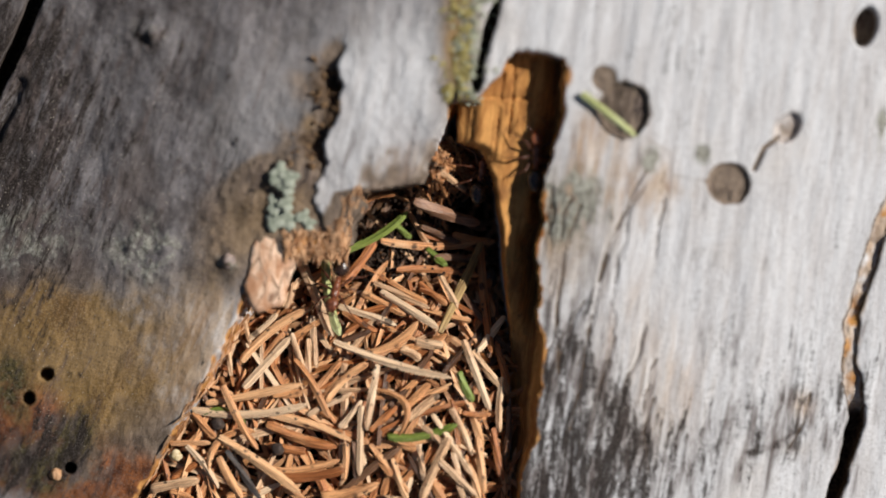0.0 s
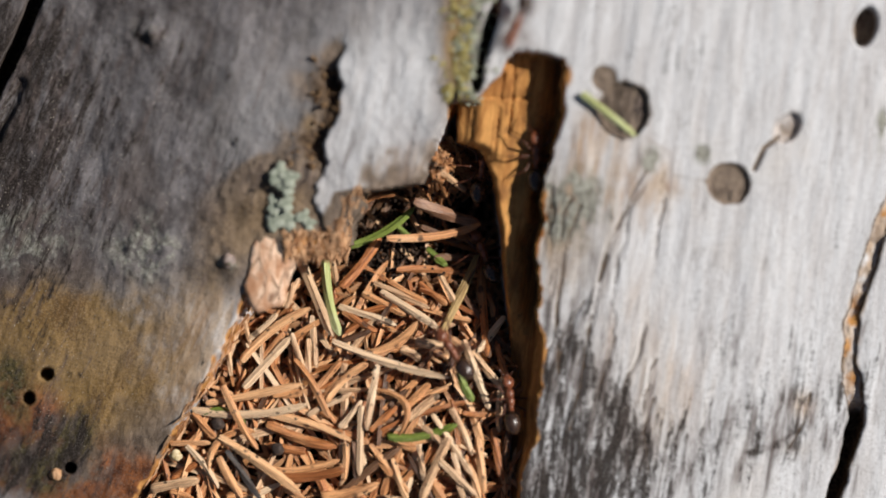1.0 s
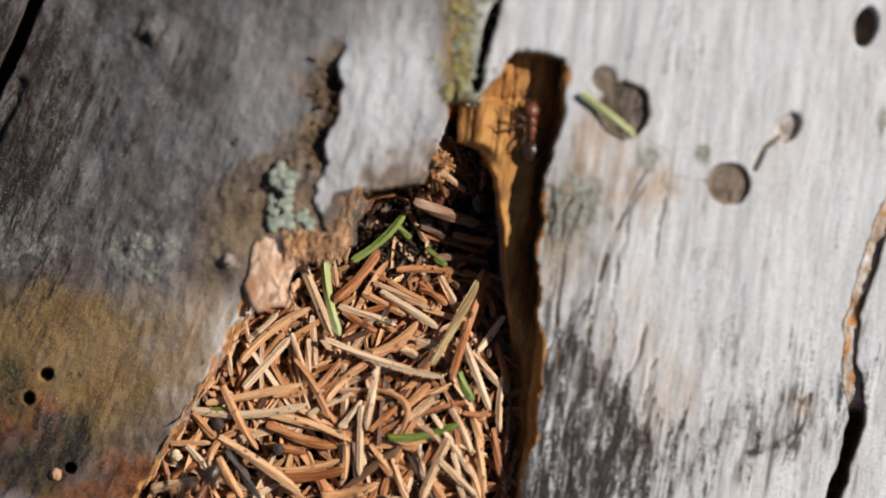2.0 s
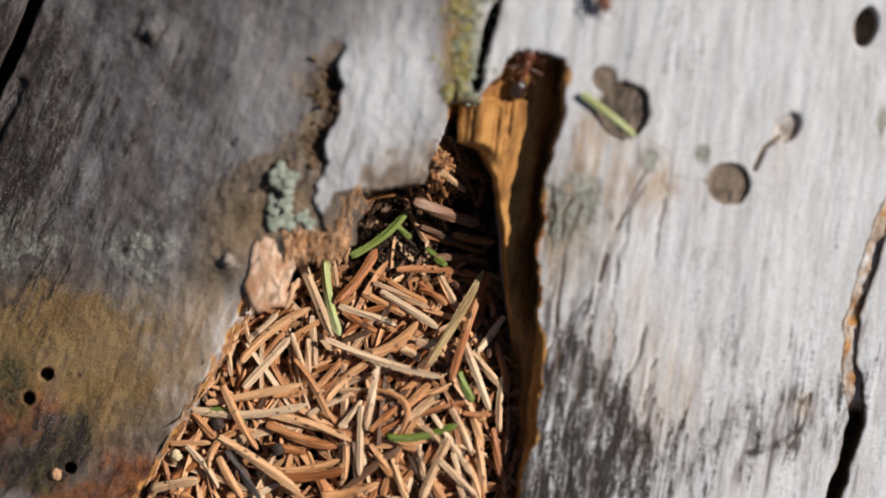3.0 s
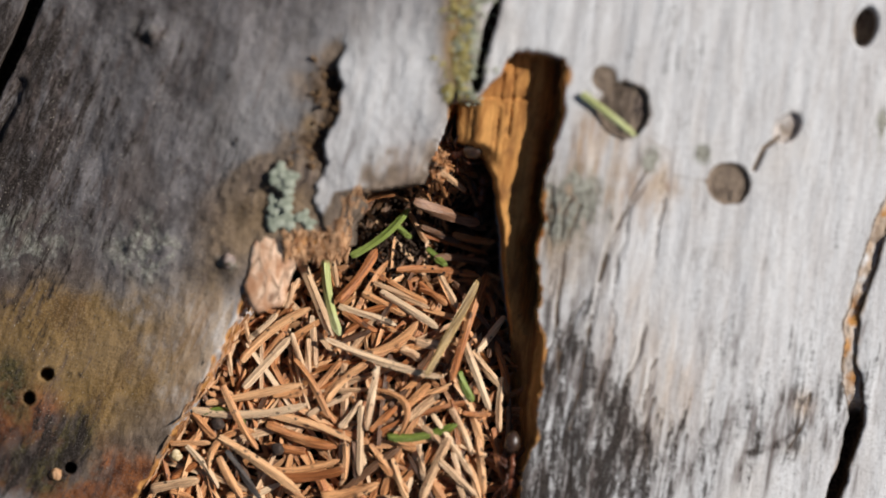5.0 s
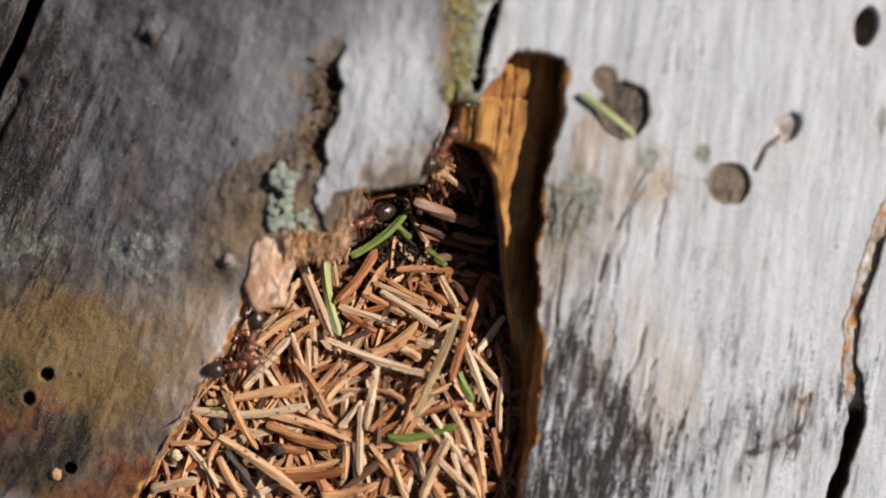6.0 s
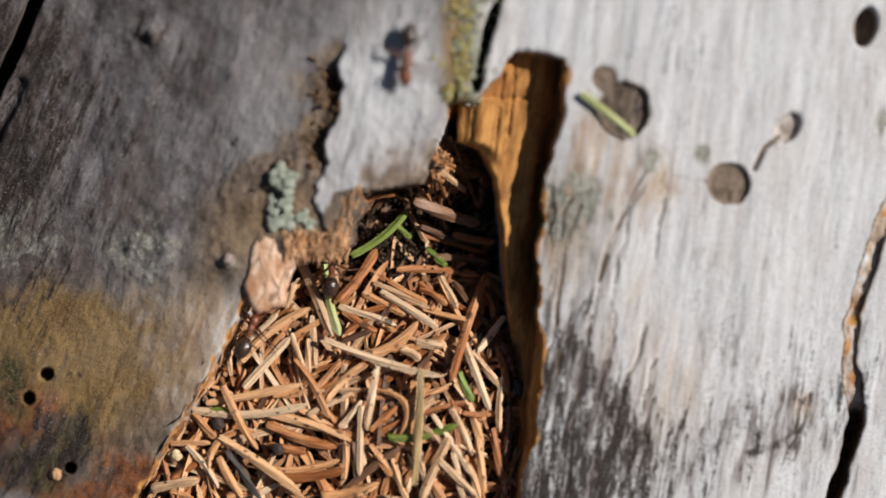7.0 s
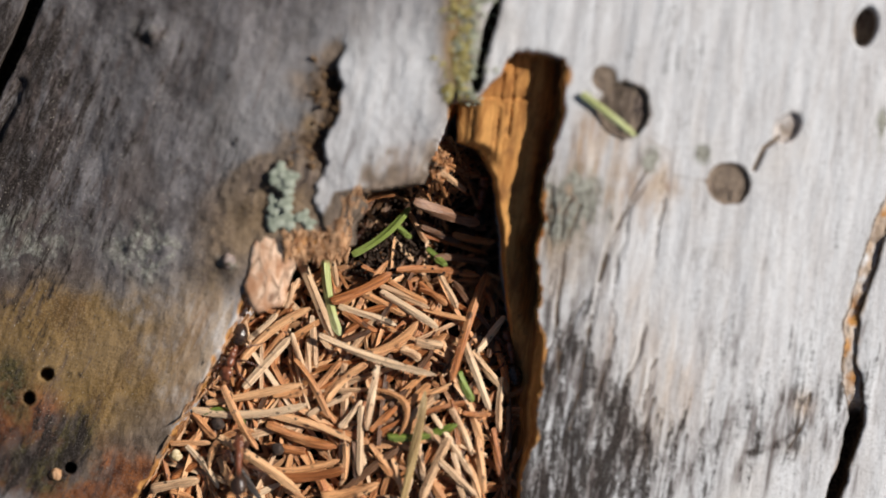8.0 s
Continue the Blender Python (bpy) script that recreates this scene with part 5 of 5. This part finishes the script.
def motions():
    """Everything that moves: the ants and the needles that they shift."""
    move_ant(ANTS[0], [(0, 9.5, 9.8, 92, 0), (1.7, 9.5, 9.9, 95, 0), (2.6, 8.8, 19.5, 85, 0), (3, 8.7, 20.1, 80, 0),
                   (3.15, 7.5, 17.9, -60, 0), (3.3, 7.0, 16.1, -110, 0), (3.5, 6.2, 17.0, 160, 0), (3.8, 6.5, 16.3, 190, 0),
                   (4, 3.1, 15.5, 180, 0), (4.2, 3.6, 11.5, 240, 0), (4.5, 4.0, 11.9, 223, 0), (4.7, 4.4, 12.2, 230, 0),
                   (5.2, 1.0, 10.6, 190, 0), (5.8, -3.6, 10.2, 180, 0), (5.95, -1.8, 10.5, 60, 0), (6.1, 0.7, 13.7, 60, 0),
                   (6.2, 1.7, 15.3, 75, 0), (6.3, 2.8, 12.4, -60, 1), (6.5, 3.6, 7.0, -90, 5), (7.2, 3.6, 6.8, -90, 5),
                   (7.3, 7.0, 13.5, 60, 0), (7.4, 10.5, 19.0, 95, 0), (7.5, 10.6, 17.8, 130, 0), (7.6, 6.3, 14.7, 188, 0),
                   (7.7, 10.0, 17.4, 110, 0), (7.8, 16.8, 14.7, 30, 0), (7.9, 56.0, 22.0, 10, 0), (8, 58.0, 22.0, 10, 0)], 1)
    move_ant(ANTS[1], [(0, 3.4, 8.5, 80, -2), (1.5, 3.4, 8.7, 80, -2), (1.7, 3.5, 8.8, 85, -2), (2.4, 3.6, 6.0, 85, 3),
                   (3.5, 3.6, 6.0, 85, 3), (3.7, 3.5, 8.8, 85, -2), (3.9, 3.6, 6.0, 85, 3), (8, 3.6, 5.7, 85, 3)], 2)
    move_ant(ANTS[2], [(0, -11.5, -4.4, -100, 0), (0.2, -12.1, -2.4, -60, 1.5), (0.4, -12.5, 0.4, -60, 11),
                   (1.2, -12.5, 0.7, 180, 11), (1.4, -15.8, -2.4, 205, 0), (1.5, -18.3, -5.7, 225, 0),
                   (1.7, -20.5, -7.1, 215, 0), (2, -17.7, -3.7, 45, 0), (2.3, -13.1, 0.7, 60, 11), (3.8, -12.8, 0.7, 200, 11),
                   (4, -14.9, -3.1, 165, 0), (4.2, -15.9, -3.2, 168, 0), (4.3, -14.9, -1.8, 160, 1.5),
                   (4.45, -12.8, 0.7, 160, 11), (5.4, -12.8, 0.7, 220, 11), (5.8, -20.2, -7.9, 235, 0), (6, -23.0, -13.3, 10, 0),
                   (6.2, -20.7, -13.3, 30, 0), (6.5, -21.4, -9.9, 80, 0), (6.8, -19.1, -6.2, 20, 0), (7, -20.9, -9.3, 70, 0),
                   (7.3, -21.3, -8.8, 75, 0), (7.5, -21.9, -11.3, -110, 0), (8, -22.7, -11.9, -105, 0)], 3)
    move_ant(ANTS[3], [(0, -19.6, -32.3, 90, 0), (0.4, -19.6, -31.1, 90, 0), (0.6, -19.6, -22.4, 60, 0),
                   (0.7, -16.4, -19.9, 30, 0), (0.8, -13.9, -31.7, -60, 0), (1.2, -13.9, -31.7, 100, 0),
                   (1.4, -17.7, -12.4, 160, 0), (1.5, -19.4, -14.9, 200, 0), (1.7, -20.9, -16.1, 215, 0),
                   (2.1, -28.3, -30.4, -110, 0), (3.2, -30.1, -30.4, 80, 0), (3.5, -24.7, -15.5, 20, 0),
                   (3.7, -20.7, -11.3, 35, 0), (3.9, -16.4, -6.2, 40, 0), (4.1, -12.6, 0.7, 60, 11), (5.7, -12.6, 0.7, -130, 11),
                   (6, -20.8, -10.1, -100, 0), (6.2, -21.4, -8.8, 100, 0), (6.5, -18.2, -9.9, -30, 0),
                   (6.65, -15.2, -7.4, 40, 0), (6.8, -12.2, -2.9, 78, 0), (7, -12.1, -1.8, 82, 0), (7.2, -12.1, 0.7, 100, 11),
                   (7.4, -14.9, -1.8, 200, 0), (7.5, -19.6, -4.9, 225, 0), (7.7, -20.7, -8.2, -110, 0),
                   (7.85, -15.8, -4.9, 40, 0), (8, -12.5, 0.7, 60, 11)], 4)
    move_ant(ANTS[4], [(0, -2.7, -32.3, 80, 0), (0.3, -2.7, -30.4, 80, 0), (0.4, -2.2, -24.2, 60, 0), (0.5, 2.2, -20.5, 40, 0),
                   (0.6, 5.4, -18.6, 60, 0), (0.8, 6.1, -17.7, 100, 0), (1, 6.6, -17.2, 95, 0), (1.2, 6.8, -12.4, 95, 3),
                   (1.6, 6.0, -7.4, 90, 4), (2.4, 6.3, -9.9, -80, 2), (2.8, 6.6, -14.9, -80, 2.5), (3, 7.7, -18.6, -85, 3),
                   (3.5, 7.9, -21.6, -88, 3), (4.2, 7.8, -21.8, -85, 3), (4.5, 7.4, -20.6, -95, 3), (4.7, 6.8, -19.9, -100, 2.5),
                   (5.2, 7.2, -26.0, -85, 0), (5.7, 7.5, -32.2, -90, 0), (6.2, 7.2, -30.3, 95, 0), (6.5, 6.0, -18.0, 95, 0),
                   (6.8, 6.0, -19.6, -90, 0), (7, 6.8, -13.6, 90, 3), (8, 6.8, -12.4, 90, 3)], 5)
    move_ant(ANTS[5], [(0, -5.2, -32.3, 80, 0), (0.5, -4.0, -30.4, 80, 0), (0.7, -1.5, -18.6, 70, 0), (0.8, -5.9, -17.7, 150, 0),
                   (0.9, -1.5, -14.9, 50, 0), (1, 1.0, -11.6, 125, 0), (1.2, 0.4, -7.9, 110, 0), (1.4, 1.0, -9.3, -70, 0),
                   (1.5, 4.6, -6.2, 20, 2), (1.7, 6.0, -4.9, 60, 11), (7, 6.0, -4.9, 180, 11), (7.1, 2.9, -9.9, 210, 2),
                   (7.2, -5.2, -12.4, 190, 0), (7.3, -8.7, -13.8, 175, 0), (7.4, -5.9, -15.5, -20, 0),
                   (7.5, -3.1, -16.3, -10, 0), (7.65, 2.9, -12.4, 50, 0), (7.8, 5.4, -7.4, 60, 3), (8, 6.0, -4.9, 60, 11)], 6)
    move_ant(ANTS[6], [(0, 3.8, -1.8, 100, 4), (0.7, 3.8, -1.8, 100, 4), (0.8, 4.3, -1.3, 100, 0), (1, 4.1, -1.3, 105, 0),
                   (1.2, 0.4, -7.4, 200, 0), (1.4, -7.7, -8.2, 150, 0), (1.5, -5.3, 2.6, 80, 0), (1.7, -7.8, 5.2, 150, 0.5),
                   (2.2, 3.5, 5.7, 20, 6), (3.1, 3.5, 5.7, 200, 6), (3.3, -3.1, 6.0, 175, 0), (3.45, 2.9, 5.7, 20, 6),
                   (4.5, 2.9, 5.7, 200, 6), (4.7, -5.9, 5.8, 175, 0), (4.9, 2.9, 5.7, 10, 6), (5.8, 2.9, 5.7, 200, 6),
                   (6, -9.1, 4.0, 190, 0), (6.2, 2.9, 5.7, 10, 6), (7.1, 2.9, 5.7, 250, 6), (7.3, 1.0, 0.1, 250, 0),
                   (7.5, 2.9, 5.7, 90, 6), (8, 2.9, 5.7, 90, 6)], 7)
    move_ant(ANTS[7], [(0, 57.4, 0.7, 20, 0), (0.4, 57.4, 0.7, 20, 0), (0.5, 34.0, -6.6, 15, 0), (0.6, 57.4, 0.7, 20, 0),
                   (1, 57.4, 20.9, -40, 0), (1.5, 43.9, 32.6, -100, 0), (2.8, 17.0, 32.6, -85, 0), (3, 17.0, 29.0, -80, 0),
                   (3.1, 17.5, 22.1, -75, 0), (3.2, 20.6, 14.8, -50, 0), (3.3, 25.8, 9.7, 8, 0), (3.4, 28.6, 7.4, -60, 0),
                   (3.5, 32.3, -8.0, -130, 0), (3.6, 39.0, -9.0, -50, 0), (3.7, 40.2, -9.6, -6, 0), (3.8, 41.2, -9.4, 10, 0),
                   (4, 42.3, -6.4, 62, 0), (4.2, 43.9, 1.3, 80, 0), (4.4, 46.4, 2.8, 30, 0), (4.6, 56.2, 5.0, 10, 0),
                   (8, 56.2, 5.0, 10, 0)], 8)
    move_ant(ANTS[8], [(0, 13.9, 32.6, -80, 0), (2.9, 13.9, 32.6, -80, 0), (3.1, 18.2, 30.7, -75, 0), (3.2, 18.8, 19.7, -60, 0),
                   (3.3, 19.3, 15.9, -48, 0), (3.5, 17.1, 19.2, -72, 0), (3.6, 15.1, 8.6, -80, 0), (3.7, 14.6, 2.0, -40, 0),
                   (3.8, 29.1, -3.9, -45, 0), (3.9, 40.8, -4.8, 20, 0), (4, 44.6, -3.6, 60, 0), (4.1, 53.7, -11.0, -40, 0),
                   (4.3, 37.8, -15.9, 180, 0), (4.4, 26.1, -16.6, 175, 0), (4.5, 24.3, -33.7, -90, 0), (8, 24.3, -33.7, -90, 0)], 9)
    move_ant(ANTS[9], [(0, -13.1, 0.8, 180, 11), (6.65, -13.1, 0.8, 180, 11), (6.8, -19.9, 1.3, 172, 0),
                   (6.95, -13.9, 0.7, 180, 11), (8, -13.1, 0.8, 180, 11)], 10)
    move_ant(ANTS[10], [(0, 9.5, 32.5, -110, 0), (0.9, 9.5, 32.5, -110, 0), (1, 8.1, 24.7, -113, -1), (1.1, 4.7, 20.3, -120, 1),
                   (1.3, 2.8, 16.7, -110, 0.5), (1.6, 0.9, 12.5, -100, 0), (1.7, 2.8, 12.1, -20, 0), (1.9, 3.6, 8.8, -80, 3),
                   (2.5, 3.6, 6.9, -80, 6), (4.9, 3.6, 6.9, 90, 6), (5.3, 4.1, 17.9, 70, 0), (5.7, -0.2, 32.5, 100, 0),
                   (6.8, -3.6, 32.6, -95, 0), (7, -3.8, 20.9, -95, 0), (7.15, -0.6, 16.0, -50, 0), (7.3, 1.8, 16.3, 65, 0),
                   (7.4, 2.0, 16.8, 65, 0), (7.5, 5.9, 21.2, 52, 0), (7.65, 7.6, 32.5, 75, 0), (8, 8.0, 33.0, 75, 0)], 11)
    move_ant(ANTS[11], [(0, -18.9, -34.2, 100, 0), (1.4, -18.9, -34.2, 100, 0), (1.6, -19.1, -22.4, 95, 0),
                   (1.7, -18.5, -21.1, 60, 0), (2.1, -19.6, -34.2, -90, 0), (6.6, -21.4, -34.2, 95, 0),
                   (6.8, -21.4, -23.3, 95, 0), (7, -20.8, -34.2, -90, 0), (7.8, -22.4, -34.2, 95, 0), (8, -22.4, -24.0, 90, 0)], 12)
    walk(dragged_needle, [(0, top_pose(-0.60, -10.05, 4.70, 2.10, 0.0)),
        (0.8, top_pose(-0.60, -10.05, 4.70, 2.10, 0.0)),
        (1.5, top_pose(-0.75, -12.47, 4.45, -1.82, 1.7)),
        (2.8, top_pose(-1.82, -13.35, 4.70, -1.82, 1.7)),
        (4.7, top_pose(-1.82, -13.35, 4.70, -1.82, 1.7)),
        (5.8, top_pose(-3.26, -19.05, 2.13, -5.89, 1.7)),
        (6.2, top_pose(-3.32, -19.05, 2.13, -5.70, 1.7)),
        (6.5, top_pose(-3.20, -19.86, 1.19, -7.33, 1.7)),
        (6.8, top_pose(-3.38, -25.31, -2.63, -13.41, 1.7)),
        (7, top_pose(-3.07, -25.63, -2.63, -13.41, 1.7)),
        (7.3, top_pose(-3.38, -25.94, -2.76, -13.72, 1.7)),
        (7.5, top_pose(-4.45, -28.13, -2.63, -16.23, 1.7)),
        (8, top_pose(-4.45, -28.13, -2.13, -15.91, 1.7))])
    walk(shoved_needle, [(0, top_pose(-11.20, -3.80, -7.10, 2.00, 0.6)),
        (0.8, top_pose(-11.20, -3.80, -7.10, 2.00, 0.6)),
        (1.4, top_pose(-11.60, -5.10, -7.05, -0.30, 0.9)),
        (3, top_pose(-11.78, -5.92, -7.31, 0.06, 0.9)),
        (7, top_pose(-11.78, -5.92, -7.31, 0.06, 0.9)),
        (7.5, top_pose(-11.90, -5.60, -6.20, -2.90, 0.9)),
        (8, top_pose(-11.90, -5.60, -6.20, -2.90, 0.9))])
    walk(spotted_needle, [(0, top_pose(4.25, 1.00, 5.35, -11.90, 1.0)),
        (0.9, top_pose(4.25, 1.00, 5.35, -11.90, 1.0)),
        (1.4, top_pose(5.20, -2.30, 0.75, -14.80, 1.2)),
        (5, top_pose(5.00, -2.45, 0.70, -15.00, 1.2)),
        (8, top_pose(5.00, -2.45, 0.70, -15.00, 1.2))])
    walk(carried_needle, [(0, needle_pose(-7.05, 0.82, 3.84, 0.82, 1.5)),
        (0.7, needle_pose(-7.05, 0.82, 3.84, 0.82, 1.5)),
        (1, needle_pose(-6.30, 1.07, 4.28, 2.83, 4.0)),
        (1.2, needle_pose(-6.42, 1.32, 3.65, 4.72, 4.0)),
        (1.4, needle_pose(-1.39, 3.46, 3.40, 5.10, 1.0)),
        (1.7, needle_pose(-0.88, 3.84, 4.79, 1.95, -0.5)),
        (2.4, needle_pose(0.38, 3.84, 6.04, 0.69, -4.0)),
        (8, needle_pose(0.38, 3.84, 6.04, 0.69, -4.0))])
    walk(green_needle, [(0, needle_pose(-10.96, -0.31, -3.90, 4.16, 1.3)),
        (0.8, needle_pose(-10.96, -0.31, -3.90, 4.16, 1.3)),
        (1, needle_pose(-9.70, 0.57, -3.78, 4.22, 1.3)),
        (1.4, needle_pose(-9.57, -1.20, -4.28, 3.97, 1.3)),
        (1.7, needle_pose(-9.70, -1.20, -4.41, 3.97, 1.3)),
        (2.8, needle_pose(-9.95, -0.69, -4.03, 4.28, 1.3)),
        (6.3, needle_pose(-9.95, -0.69, -4.03, 4.28, 1.3)),
        (8, needle_pose(-9.82, -0.57, -3.90, 4.47, 1.3))])
    walk(bowed_needle, [(0, top_pose(-12.88, -9.94, 1.75, -14.44, 1.7)),
        (0.8, top_pose(-12.88, -9.94, 1.75, -14.44, 1.7)),
        (1.5, top_pose(-13.00, -9.94, 0.12, -14.19, 1.7)),
        (2.8, top_pose(-13.00, -9.94, 0.12, -14.19, 1.7)),
        (6.8, top_pose(-12.88, -9.94, 0.12, -14.19, 1.7)),
        (7.3, top_pose(-14.00, -9.81, 0.00, -13.81, 1.7)),
        (7.6, top_pose(-14.25, -9.31, -0.12, -13.94, 1.7)),
        (8, top_pose(-14.25, -9.31, -0.25, -14.06, 1.7))])


motions()
